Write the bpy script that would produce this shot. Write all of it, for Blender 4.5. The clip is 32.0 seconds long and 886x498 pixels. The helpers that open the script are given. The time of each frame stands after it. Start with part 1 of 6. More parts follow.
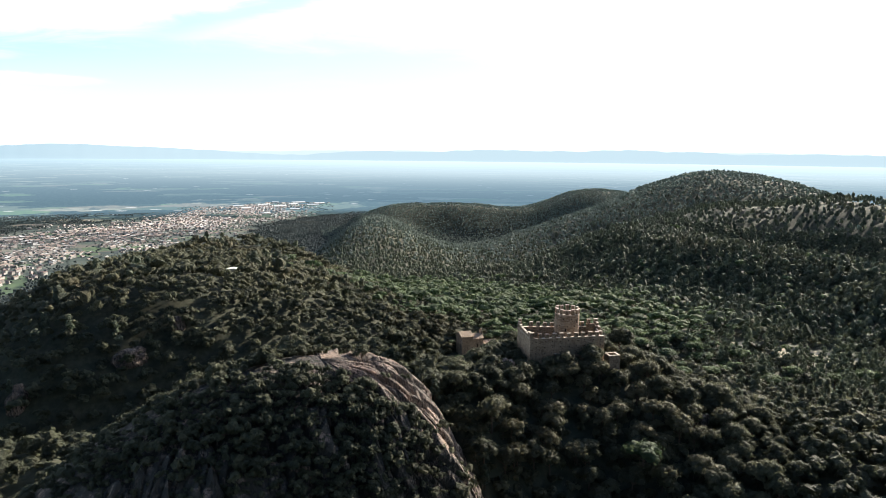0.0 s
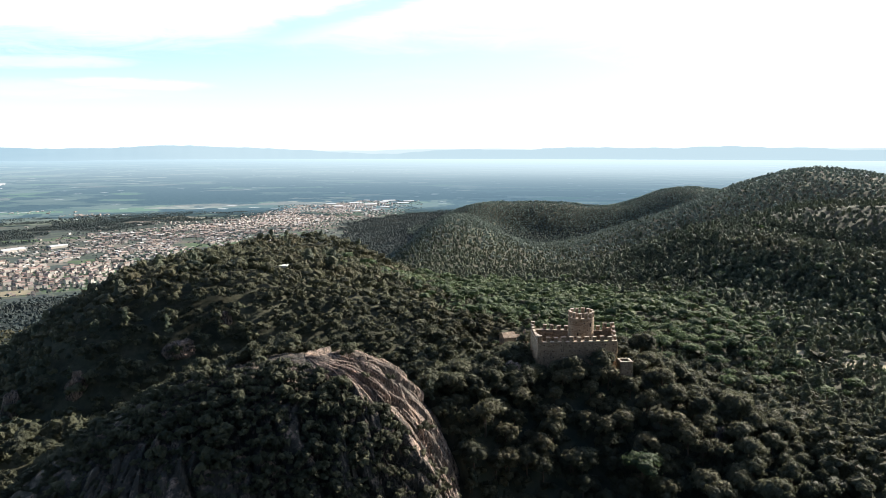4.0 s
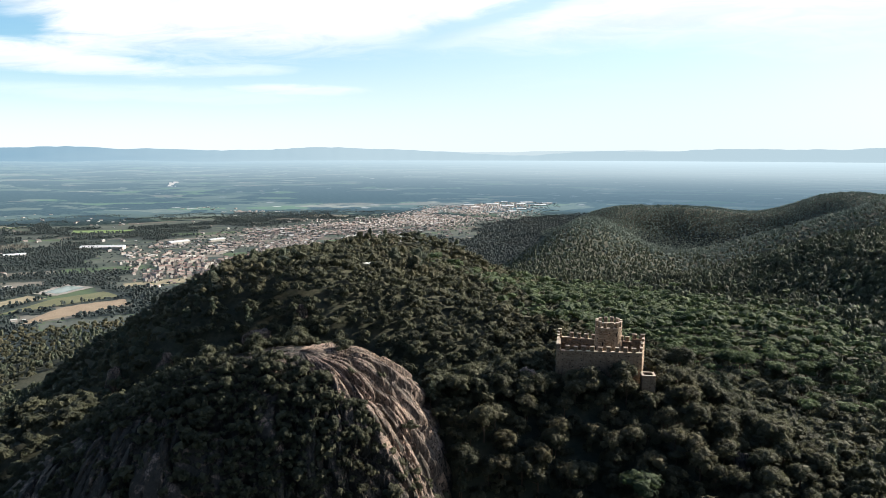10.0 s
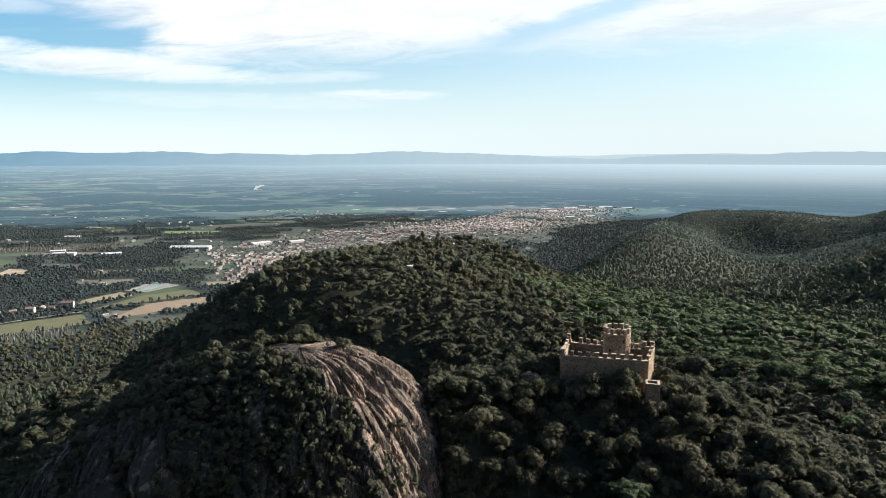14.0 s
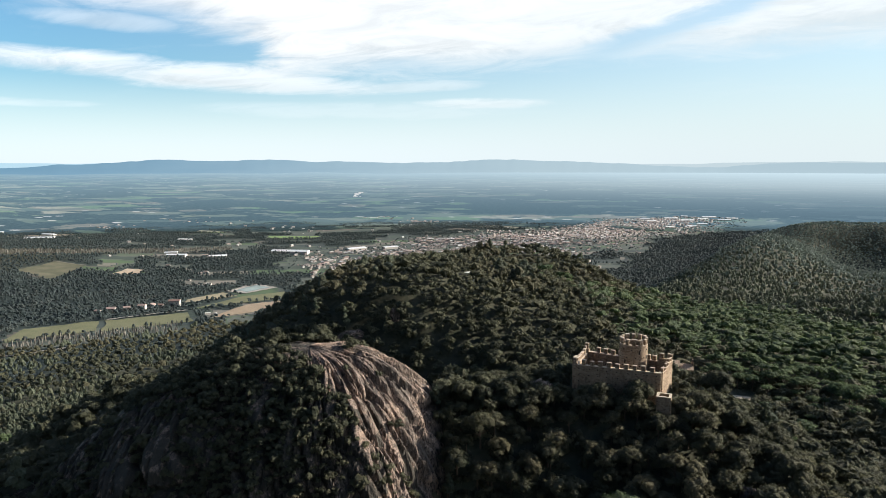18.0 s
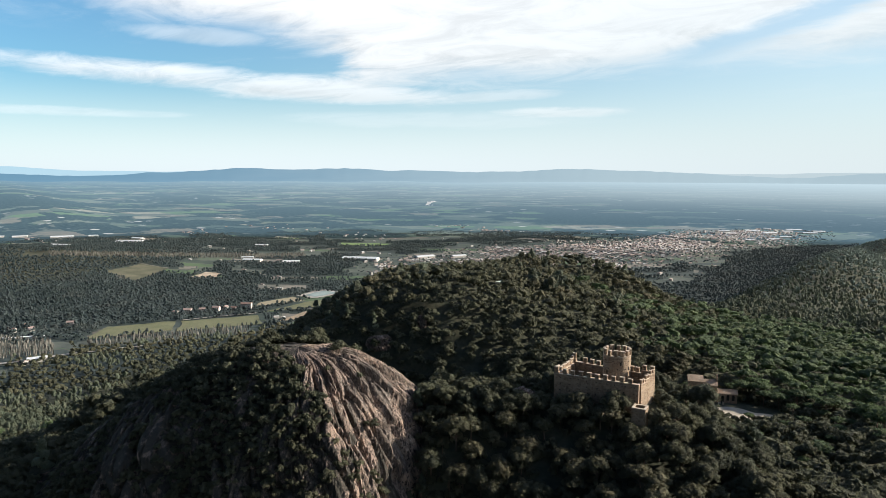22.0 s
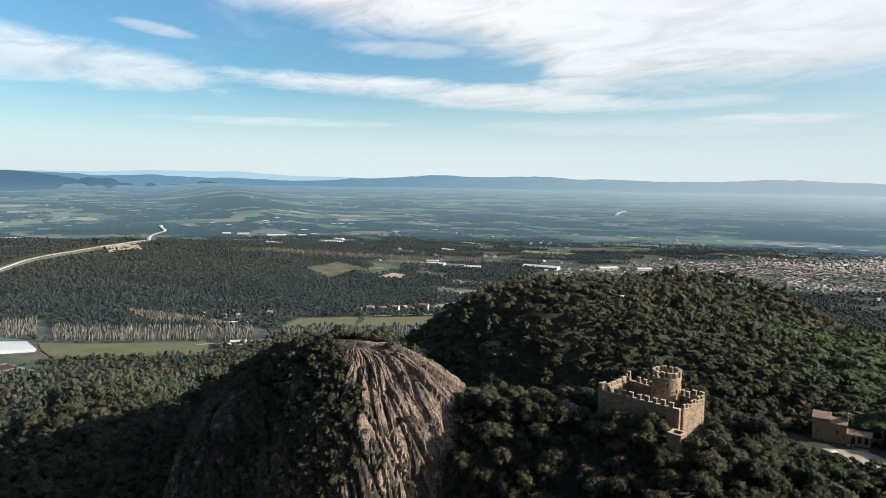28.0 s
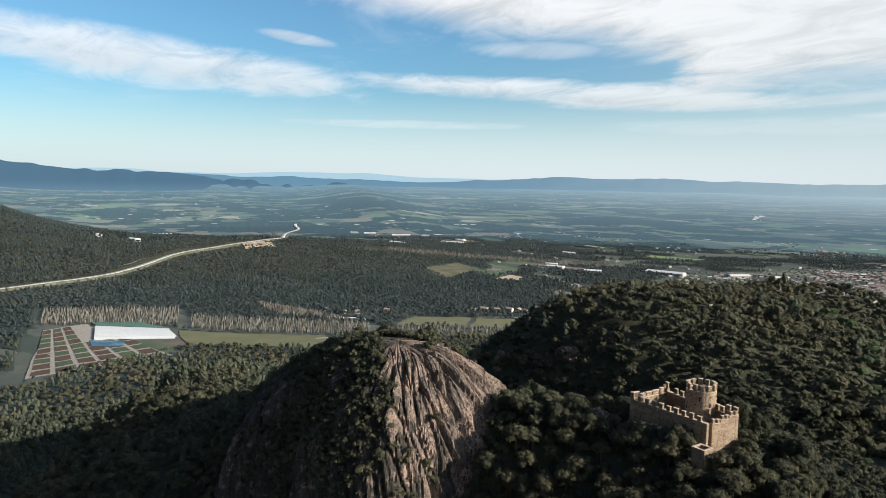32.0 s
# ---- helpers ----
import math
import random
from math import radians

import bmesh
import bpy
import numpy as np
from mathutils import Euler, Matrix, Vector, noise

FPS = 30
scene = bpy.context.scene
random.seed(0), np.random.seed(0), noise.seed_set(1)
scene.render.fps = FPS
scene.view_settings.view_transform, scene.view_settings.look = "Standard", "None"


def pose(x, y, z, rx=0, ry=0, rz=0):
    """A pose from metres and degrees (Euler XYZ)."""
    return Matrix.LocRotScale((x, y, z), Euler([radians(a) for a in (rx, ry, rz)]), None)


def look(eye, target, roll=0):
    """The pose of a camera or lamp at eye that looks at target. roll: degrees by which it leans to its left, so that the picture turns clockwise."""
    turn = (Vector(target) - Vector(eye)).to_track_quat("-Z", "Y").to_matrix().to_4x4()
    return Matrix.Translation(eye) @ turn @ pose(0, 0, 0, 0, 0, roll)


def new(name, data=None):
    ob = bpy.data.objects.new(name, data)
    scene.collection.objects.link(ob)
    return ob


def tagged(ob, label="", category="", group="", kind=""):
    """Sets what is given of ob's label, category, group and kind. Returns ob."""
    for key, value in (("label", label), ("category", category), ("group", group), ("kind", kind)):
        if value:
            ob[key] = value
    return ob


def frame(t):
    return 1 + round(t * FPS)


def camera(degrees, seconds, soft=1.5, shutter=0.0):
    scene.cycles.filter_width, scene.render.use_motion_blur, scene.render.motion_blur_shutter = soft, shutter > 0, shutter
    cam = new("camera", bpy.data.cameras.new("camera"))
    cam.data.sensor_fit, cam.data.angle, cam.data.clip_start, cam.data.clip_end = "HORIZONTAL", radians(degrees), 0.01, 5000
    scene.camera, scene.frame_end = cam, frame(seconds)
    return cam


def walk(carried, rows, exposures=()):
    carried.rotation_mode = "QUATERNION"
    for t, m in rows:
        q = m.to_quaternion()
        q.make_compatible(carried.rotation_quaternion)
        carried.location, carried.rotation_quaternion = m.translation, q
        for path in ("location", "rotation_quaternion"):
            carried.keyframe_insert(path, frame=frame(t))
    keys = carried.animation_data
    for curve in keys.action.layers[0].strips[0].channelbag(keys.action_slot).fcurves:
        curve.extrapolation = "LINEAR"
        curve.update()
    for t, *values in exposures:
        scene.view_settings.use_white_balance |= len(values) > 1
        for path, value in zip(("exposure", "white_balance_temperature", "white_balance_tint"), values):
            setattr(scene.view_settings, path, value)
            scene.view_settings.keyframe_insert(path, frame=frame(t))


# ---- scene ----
cam = camera(65.0, 32.0, soft=0.6)
# the camera's path: seconds, eye, heading (to the left of +y), pitch, roll
PATH = [
    (0, (-76.71, -185.71, 57.06), -12.042, -7.958, 0.611),
    (1, (-70.48, -186.44, 57.30), -10.167, -8.044, 0.499),
    (2, (-64.61, -187.12, 57.59), -8.256, -8.124, 0.348),
    (3, (-58.96, -187.59, 57.73), -6.261, -8.132, 0.152),
    (3.5, (-56.24, -187.83, 57.67), -5.314, -8.132, 0.083),
    (5.5, (-45.63, -188.81, 57.73), -1.594, -8.202, 0.128),
    (6, (-42.74, -188.89, 57.80), -0.590, -8.181, 0.146),
    (7, (-37.08, -188.50, 57.41), 1.443, -7.983, 0.223),
    (8, (-31.14, -188.10, 57.22), 3.780, -7.921, 0.294),
    (9, (-25.95, -187.94, 57.55), 5.684, -7.943, 0.217),
    (10, (-21.02, -187.84, 57.89), 7.349, -8.034, 0.083),
    (11, (-16.34, -187.91, 58.16), 8.878, -7.990, 0.003),
    (12, (-11.26, -187.81, 58.13), 10.643, -7.843, 0.024),
    (13, (-6.39, -187.57, 57.83), 12.107, -7.680, -0.039),
    (13.5, (-3.93, -187.20, 58.11), 13.041, -7.704, -0.075),
    (15.5, (6.43, -185.40, 57.99), 16.769, -7.493, -0.149),
    (16, (9.22, -184.83, 57.74), 17.934, -7.338, -0.121),
    (17, (14.90, -183.99, 57.71), 20.237, -7.196, -0.093),
    (18, (20.49, -183.24, 57.84), 22.067, -7.049, -0.104),
    (19, (26.24, -182.73, 58.03), 23.748, -6.869, 0.043),
    (20, (31.73, -182.28, 58.35), 25.381, -6.646, 0.163),
    (21, (37.98, -181.40, 58.46), 26.545, -6.486, 0.153),
    (22, (44.35, -179.68, 58.68), 28.256, -6.317, 0.127),
    (23, (50.45, -177.67, 58.92), 29.882, -6.184, 0.179),
    (24, (56.59, -176.14, 59.36), 31.965, -6.068, 0.289),
    (24.5, (59.65, -174.86, 59.37), 33.167, -6.011, 0.384),
    (26.5, (71.00, -168.82, 59.66), 38.786, -5.836, 0.728),
    (27, (73.43, -167.10, 59.74), 40.385, -5.807, 0.757),
    (28, (78.50, -163.20, 59.86), 44.064, -5.786, 0.857),
    (29, (83.36, -159.71, 60.09), 46.718, -5.779, 0.926),
    (30, (88.19, -155.72, 60.18), 49.383, -5.780, 0.890),
    (31, (92.94, -151.72, 60.48), 51.936, -5.807, 0.882),
    (32, (97.64, -147.93, 61.08), 54.452, -5.812, 0.957),
]


def heading(eye, yaw, pitch, roll):
    a, b = radians(yaw), radians(pitch)
    way = Vector((-math.sin(a) * math.cos(b), math.cos(a) * math.cos(b), math.sin(b)))
    return look(eye, Vector(eye) + way, roll)


walk(cam, [(t, heading(eye, yaw, pitch, roll)) for t, eye, yaw, pitch, roll in PATH],
     exposures=((0.0, 1.36), (8.0, 1.12), (16.0, 0.90), (24.0, 0.76), (32.0, 0.60)))


# ---------------------------------------------------------------- the lie of the land
def lattice(ix, iy, seed):
    """A repeatable random number in 0..1 for each lattice point."""
    n = (ix.astype(np.int64) * 374761393 + iy.astype(np.int64) * 668265263 + seed * 974634777) & 0x7FFFFFFF
    n = ((n ^ (n >> 13)) * 1274126177) & 0x7FFFFFFF
    n = ((n ^ (n >> 16)) * 668265263) & 0x7FFFFFFF
    return ((n ^ (n >> 15)) & 0xFFFFFF) / float(0xFFFFFF)


def wave(x, y, size, seed=0):
    """Smooth noise in -1..1 whose bumps are about size metres across."""
    x, y = np.asarray(x, float) / size, np.asarray(y, float) / size
    ix, iy = np.floor(x), np.floor(y)
    fx, fy = x - ix, y - iy
    fx, fy = fx * fx * (3 - 2 * fx), fy * fy * (3 - 2 * fy)
    a, b = lattice(ix, iy, seed), lattice(ix + 1, iy, seed)
    c, d = lattice(ix, iy + 1, seed), lattice(ix + 1, iy + 1, seed)
    return 2 * ((a * (1 - fx) + b * fx) * (1 - fy) + (c * (1 - fx) + d * fx) * fy) - 1


def hump(x, y, cx, cy, height, along, across, turn=0.0):
    a = math.radians(turn)
    u = (x - cx) * math.cos(a) + (y - cy) * math.sin(a)
    v = -(x - cx) * math.sin(a) + (y - cy) * math.cos(a)
    return height * np.exp(-0.5 * ((u / along) ** 2 + (v / across) ** 2))


PLAIN, EYE = -250.0, (10.0, -170.0)
FLAT, RIM = 4200.0, 4640.0


def smooth(a, b, v):
    t = np.clip((np.asarray(v, float) - a) / (b - a), 0, 1)
    return t * t * (3 - 2 * t)


def land(x, y):
    """The height of the ground: a wooded massif over a plain that climbs gently towards the horizon."""
    x, y = np.asarray(x, float), np.asarray(y, float)
    r = np.hypot(x - EYE[0], y - EYE[1])
    z = np.full(np.broadcast(x, y).shape, PLAIN)
    z = z + hump(x, y, 111.8, 104.2, 202.8, 399.2, 528.3, 12.4)       # the massif
    z = z + hump(x, y, -138.6, 207.6, 61.6, 68.3, 94.8, 21.2)         # the hill behind
    z = z + hump(x, y, -52.2, -37.9, 42.1, 163.4, 51.1, -7.9)         # the ridge under dome and castle
    z = z + hump(x, y, -2.0, 8.0, 27.0, 27.0, 21.0, 2.1)              # the castle's knoll
    z = z + hump(x, y, -174.8, 85.2, 38.3, 37.6, 115.9, 12.9)
    z = z - hump(x, y, -140.0, 50.0, 60.0, 56.0, 26.0, 4.0)            # the dark gully behind the dome
    z = z + hump(x, y, -264.0, 158.0, 32.0, 36.0, 48.0, 20.0)         # its western shoulder
    z = z + hump(x, y, -124.0, 136.0, 9.0, 22.0, 26.0)
    z = z + hump(x, y, -46.0, -27.0, 15.0, 17.0, 13.0, 38.0)          # the saddle between dome and knoll
    z = z - hump(x, y, -15.0, -62.0, 15.0, 45.0, 20.0, -6.0)          # the steep foot of the knoll
    z = z + hump(x, y, -389.3, 0.3, 58.6, 214.4, 51.7, -30.6)         # the spur down to the nursery
    z = z + hump(x, y, -105.0, 320.0, 34.0, 55.6, 27.5, 29.0)
    z = z + hump(x, y, 831.9, 1139.6, 238.3, 378.9, 320.6, 4.1)
    z = z + hump(x, y, 465.3, 2185.9, 122.6, 244.4, 156.5, -7.4)
    z = z + hump(x, y, 981.7, 2053.1, 166.6, 161.9, 451.5, -4.9)
    z = z + hump(x, y, 382.7, 582.0, 58.9, 129.3, 66.7, 35.0)
    z = z + hump(x, y, 622.0, 516.6, 152.4, 176.2, 148.2, 25.1)
    z = z + hump(x, y, 285.4, 275.5, 39.5, 55.9, 188.3, 15.3)
    z = z + hump(x, y, 104.0, 1455.1, 118.1, 93.2, 481.2, -8.7)
    z = z + hump(x, y, -1347.9, 95.8, 27.0, 854.3, 807.5, 0.9)
    z = z + hump(x, y, -2250.0, 640.0, 78.0, 330.0, 620.0, -25.0)     # woods beside the highway
    z = z + hump(x, y, -3300.0, -480.0, 330.0, 620.0, 430.0)
    rough = smooth(-235, -190, z)
    z = z + rough * (5.0 * wave(x, y, 140, 3) + 2.2 * wave(x, y, 47, 4)) * smooth(60, 200, np.hypot(x, y + 20))
    z = z + 0.7 * wave(x, y, 14, 5)
    z = z + 9 * smooth(1100, 1900, r) * wave(x, y, 420, 8) * smooth(-1500, -1900, x)
    sink = 57.0 - r * 307.0 * (1 / FLAT + (np.clip(r, FLAT, RIM) - FLAT) / (RIM - FLAT) * (1 / 22000.0 - 1 / FLAT))
    z = z + np.where(r > FLAT, sink - PLAIN, 0.0)
    z = z + hump(x, y, -3796.0, 2072.0, 62.0, 110.0, 230.0, -60.0)   # a low far hill
    # level ground for the castle and the chapel's yard
    k = smooth(1.25, 0.95, np.hypot((x + 2.0) / 17.0, (y + 2.5) / 11.0))
    z = z * (1 - k) + k * np.minimum(-0.2, z)
    k = smooth(1.5, 0.9, np.hypot((x - 14) / 26.0, (y - 124) / 17.0))
    return z * (1 - k) + k * -39.0


# the granite dome: a ridge A -> B that sinks westwards, with round flanks
DOME_A, DOME_B = np.array([-72.0, -42.0]), np.array([-147.0, -56.0])
DOME_LONG = float(np.hypot(*(DOME_B - DOME_A)))
DOME_WAY = (DOME_B - DOME_A) / DOME_LONG
DOME_DEEP = 46.0


def dome_crest(s):
    return 13.8 - 0.0073 * np.clip(s, 0, None) ** 2


def dome_reach(nx, ny):
    """How far the flank reaches out in the direction nx, ny."""
    a = np.degrees(np.arctan2(ny, nx))
    return 29.3 + 11.5 * np.exp(-0.5 * ((a - 52) / 42.0) ** 2) + 6.0 * np.exp(-0.5 * ((a + 38) / 15.0) ** 2) + 10.0 * np.exp(-0.5 * ((a + 105) / 36.0) ** 2)


def dome_drop(f, nx, ny):
    """How deep the flank lies below the crest at a share f of its reach: a sharp crest over the shaded front, rounder elsewhere."""
    a = np.degrees(np.arctan2(ny, nx))
    p = 2.0 - 0.35 * np.exp(-0.5 * ((a + 110) / 34.0) ** 2)
    return DOME_DEEP * (1 - (1 - np.clip(f, 0, 1) ** p) ** (1 / p))


def dome(x, y):
    """The dome's height over the plan, far down outside it."""
    x, y = np.asarray(x, float), np.asarray(y, float)
    s = (x - DOME_A[0]) * DOME_WAY[0] + (y - DOME_A[1]) * DOME_WAY[1]
    s = np.clip(s, 0, DOME_LONG)
    nx, ny = x - DOME_A[0] - s * DOME_WAY[0], y - DOME_A[1] - s * DOME_WAY[1]
    d = np.hypot(nx, ny)
    f = np.clip(d / dome_reach(nx, ny), 0, 1)
    z = dome_crest(s) - dome_drop(f, nx, ny)
    return np.where(f >= 1, -200.0, z)


def surface(x, y):
    return np.maximum(land(x, y), dome(x, y))


# ---------------------------------------------------------------- sky, sun and exposure
SUN_AZ, SUN_EL = radians(54.0), radians(22.0)


class Nodes:
    """A short way to write node trees: add(kind, inputs by name or number, settings) gives the node's first output."""

    def __init__(self, tree):
        self.tree = tree
        tree.nodes.clear()

    def node(self, kind, ins=None, **settings):
        n = self.tree.nodes.new(kind)
        if "operation" in settings:
            n.operation = settings["operation"]
        if "feature" in settings:
            n.feature = settings["feature"]
        if "distance" in settings:
            n.distance = settings["distance"]
        if "attribute_name" in settings:
            n.attribute_name = settings["attribute_name"]
        if "bands_direction" in settings:
            n.wave_type, n.bands_direction = "BANDS", settings["bands_direction"]
        for key, value in (ins or {}).items():
            socket = n.inputs[key]
            if isinstance(value, bpy.types.NodeSocket):
                self.tree.links.new(value, socket)
            else:
                socket.default_value = value
        return n

    def add(self, kind, ins=None, **settings):
        return self.node(kind, ins, **settings).outputs[0]

    def math(self, op, a, b=0.0, c=0.0):
        return self.add("ShaderNodeMath", {0: a, 1: b, 2: c}, operation=op)

    def span(self, value, a, b, lo=0.0, hi=1.0):
        n = self.node("ShaderNodeMapRange", {"Value": value, "From Min": a, "From Max": b, "To Min": lo, "To Max": hi})
        n.interpolation_type = "SMOOTHSTEP"
        return n.outputs[0]

    def mix(self, factor, a, b, blend="MIX"):
        n = self.tree.nodes.new("ShaderNodeMix")
        n.data_type, n.blend_type = "RGBA", blend
        for socket, value in ((n.inputs[0], factor), (n.inputs[6], a), (n.inputs[7], b)):
            if isinstance(value, bpy.types.NodeSocket):
                self.tree.links.new(value, socket)
            else:
                socket.default_value = value if not isinstance(value, tuple) or len(value) == 4 else (*value, 1)
        return n.outputs[2]

    def noise(self, vector, scale, detail=3.0, rough=0.55, distortion=0.0):
        return self.add("ShaderNodeTexNoise", {"Vector": vector, "Scale": scale, "Detail": detail, "Roughness": rough, "Distortion": distortion})

    def scaled(self, vector, size, turn=(0, 0, 0)):
        return self.add("ShaderNodeMapping", {"Vector": vector, "Scale": size, "Rotation": turn})


def make_world():
    world = bpy.data.worlds.new("sky")
    scene.world = world
    world.use_nodes = True
    n = Nodes(world.node_tree)
    air = n.node("ShaderNodeTexSky")
    air.sky_type, air.sun_disc, air.sun_elevation, air.sun_rotation = "NISHITA", False, SUN_EL, SUN_AZ
    air.altitude, air.air_density, air.dust_density, air.ozone_density = 400.0, 1.0, 1.6, 1.2
    sky = air.outputs[0]
    sky = n.mix(1.0, sky, (0.068, 0.110, 0.131), "MULTIPLY")
    way = n.add("ShaderNodeTexCoord")
    part_ = n.node("ShaderNodeSeparateXYZ", {0: way})
    x, y, z = part_.outputs
    up = n.math("MULTIPLY", n.math("ARCSINE", z), 57.2958)
    az = n.math("MULTIPLY", n.math("ARCTAN2", x, y), 57.2958)
    low = n.math("MAXIMUM", n.math("ADD", z, 0.1), 0.03)
    flat = n.add("ShaderNodeCombineXYZ", {0: n.math("DIVIDE", x, low), 1: n.math("DIVIDE", y, low), 2: 0.0})
    flat = n.scaled(flat, (0.55, 0.8, 1.0), (0, 0, 0.5))
    big = n.math("SUBTRACT", n.noise(flat, 0.9, 6.0, 0.62, 0.5), 0.5)
    fine = n.math("SUBTRACT", n.noise(flat, 3.4, 7.0, 0.66, 0.9), 0.5)
    wisp = n.math("MULTIPLY_ADD", fine, 2.6, n.math("MULTIPLY", big, 4.5))
    drift = n.math("MULTIPLY_ADD", big, 9.0, az)
    # a broad sheet of cloud: the height of its lower edge over each bearing
    edge = n.tree.nodes.new("ShaderNodeValToRGB")
    marks = ((-78, 19.0), (-62, 14.3), (-51, 12.0), (-42, 11.0), (-36.5, 9.6), (-33.5, 7.1), (-20, 7.1), (-11, 8.0), (-4, 8.3), (8, 8.4), (21, 7.4), (48, 8.4))
    ramp = edge.color_ramp.elements
    while len(ramp) < len(marks):
        ramp.new(0.5)
    for stop, (bearing, high) in zip(ramp, marks):
        stop.position, stop.color = (bearing + 90) / 150.0, (high / 20.0,) * 3 + (1,)
    n.tree.links.new(n.math("DIVIDE", n.math("ADD", drift, 90.0), 150.0), edge.inputs[0])
    over = n.math("MULTIPLY_ADD", edge.outputs[0], -20.0, n.math("ADD", up, wisp))
    sheet = n.span(over, -1.1, 2.0)
    # a blue cleft that slants up through the sheet
    cleft = n.math("ABSOLUTE", n.math("SUBTRACT", n.math("MULTIPLY_ADD", wisp, 0.6, up), n.math("MULTIPLY_ADD", az, 0.26, 11.2)))
    cleft = n.math("MULTIPLY", n.span(cleft, 1.2, 0.2), n.math("MULTIPLY", n.span(az, -14.0, -7.0), n.span(az, 5.0, 2.0)))
    sheet = n.math("MULTIPLY", sheet, n.math("MULTIPLY_ADD", cleft, -0.85, 1.0))
    cover = n.math("MAXIMUM", sheet, n.math("MULTIPLY", n.span(wisp, 0.2, 2.0), n.span(up, 2.0, 9.0, 0.0, 0.35)))
    shaded = n.math("MULTIPLY", n.span(over, 3.0, 0.2), sheet)
    # long streaks below it: bearing, height, half length, half depth, slant, thickness
    for a0, e0, wide, deep, slant, thick in ((-43.5, 6.75, 17.5, 1.05, -0.055, 0.85), (-81.0, 8.9, 17.5, 1.9, -0.09, 0.80), (-18.5, 4.75, 6.0, 0.50, 0.0, 0.7), (-24.0, 6.1, 6.0, 0.5, 0.05, 0.45),
                                             (-58.0, 4.3, 9.0, 0.35, 0.0, 0.35), (-66.5, 10.7, 3.0, 0.45, -0.12, 0.5), (-47.0, 10.2, 5.0, 0.7, 0.0, 0.4), (-28.0, 4.2, 14.0, 0.7, 0.0, 0.25)):
        a = n.math("DIVIDE", n.math("SUBTRACT", az, a0), wide)
        b = n.math("DIVIDE", n.math("SUBTRACT", n.math("MULTIPLY_ADD", n.math("SUBTRACT", az, a0), -slant, up), e0), deep)
        far = n.math("MULTIPLY_ADD", a, a, n.math("MULTIPLY", b, b))
        streak = n.span(n.math("MULTIPLY_ADD", wisp, -0.55, far), 1.35, 0.0, 0.0, thick)
        cover = n.math("MAXIMUM", cover, streak)
        shaded = n.math("MAXIMUM", shaded, n.math("MULTIPLY", streak, n.span(b, 0.5, -0.6)))
    grey = n.math("MULTIPLY", n.span(fine, -0.18, 0.10, 0.74, 0.92), n.math("MULTIPLY", n.math("MULTIPLY_ADD", shaded, -0.22, 1.0), n.span(az, -35.0, 14.0, 0.97, 1.0)))
    cloud = n.add("ShaderNodeCombineColor", {0: grey, 1: n.math("MULTIPLY", grey, 1.005), 2: n.math("MULTIPLY", grey, 1.01)})
    colour = n.mix(n.math("MULTIPLY", cover, 0.88), sky, cloud)
    # the bright milky air low over the horizon
    milk = n.span(up, 8.0, 0.0, 0.0, 0.8)
    milk = n.math("MULTIPLY", milk, n.span(az, -110.0, -20.0, 0.75, 1.0))
    colour = n.mix(milk, colour, (0.77, 0.85, 0.90))
    near_sun = n.math("MULTIPLY", n.span(az, -62.0, 14.0), n.span(az, 150.0, 110.0))
    glare = n.math("MULTIPLY", near_sun, n.span(up, 28.0, 2.0, 0.0, 0.74))
    colour = n.mix(glare, colour, (0.50, 0.565, 0.59))
    # clear deep blue overhead and away from the sun
    colour = n.mix(n.span(up, 20.0, 40.0), colour, n.mix(1.0, air.outputs[0], (0.090, 0.105, 0.118), "MULTIPLY"))
    behind = n.math("MAXIMUM", n.span(az, -95.0, -125.0), n.span(az, 115.0, 145.0))
    colour = n.mix(behind, colour, n.mix(1.0, air.outputs[0], (0.019, 0.024, 0.029), "MULTIPLY"))
    n.node("ShaderNodeOutputWorld", {0: n.add("ShaderNodeBackground", {"Color": colour, "Strength": 0.78})})


make_world()
sun_data = bpy.data.lights.new("sun", "SUN")
sun_data.energy, sun_data.angle, sun_data.color = 5.0, radians(0.53), (1.0, 0.91, 0.78)
sun = new("sun", sun_data)
sun_way = Vector((math.sin(SUN_AZ) * math.cos(SUN_EL), math.cos(SUN_AZ) * math.cos(SUN_EL), math.sin(SUN_EL)))
sun.matrix_world = look(sun_way * 300, (0, 0, 0))
tagged(sun, kind="structure")


# ---------------------------------------------------------------- materials
def material(name, build):
    m = bpy.data.materials.new(name)
    m.use_nodes = True
    n = Nodes(m.node_tree)
    n.node("ShaderNodeOutputMaterial", {0: build(n)})
    return m


def place(n):
    return n.node("ShaderNodeNewGeometry").outputs["Position"]


def local(n):
    return n.node("ShaderNodeTexCoord").outputs["Object"]


def random_of(n):
    return n.node("ShaderNodeObjectInfo").outputs["Random"]


def bump(n, height, strength, distance):
    return n.add("ShaderNodeBump", {"Height": height, "Strength": strength, "Distance": distance})


def gloss(n, colour, rough, normal=None, metallic=0.0, specular=0.4):
    ins = {"Base Color": colour if isinstance(colour, bpy.types.NodeSocket) else (*colour, 1), "Roughness": rough, "Metallic": metallic, "Specular IOR Level": specular}
    if normal is not None:
        ins["Normal"] = normal
    return n.add("ShaderNodeBsdfPrincipled", ins)


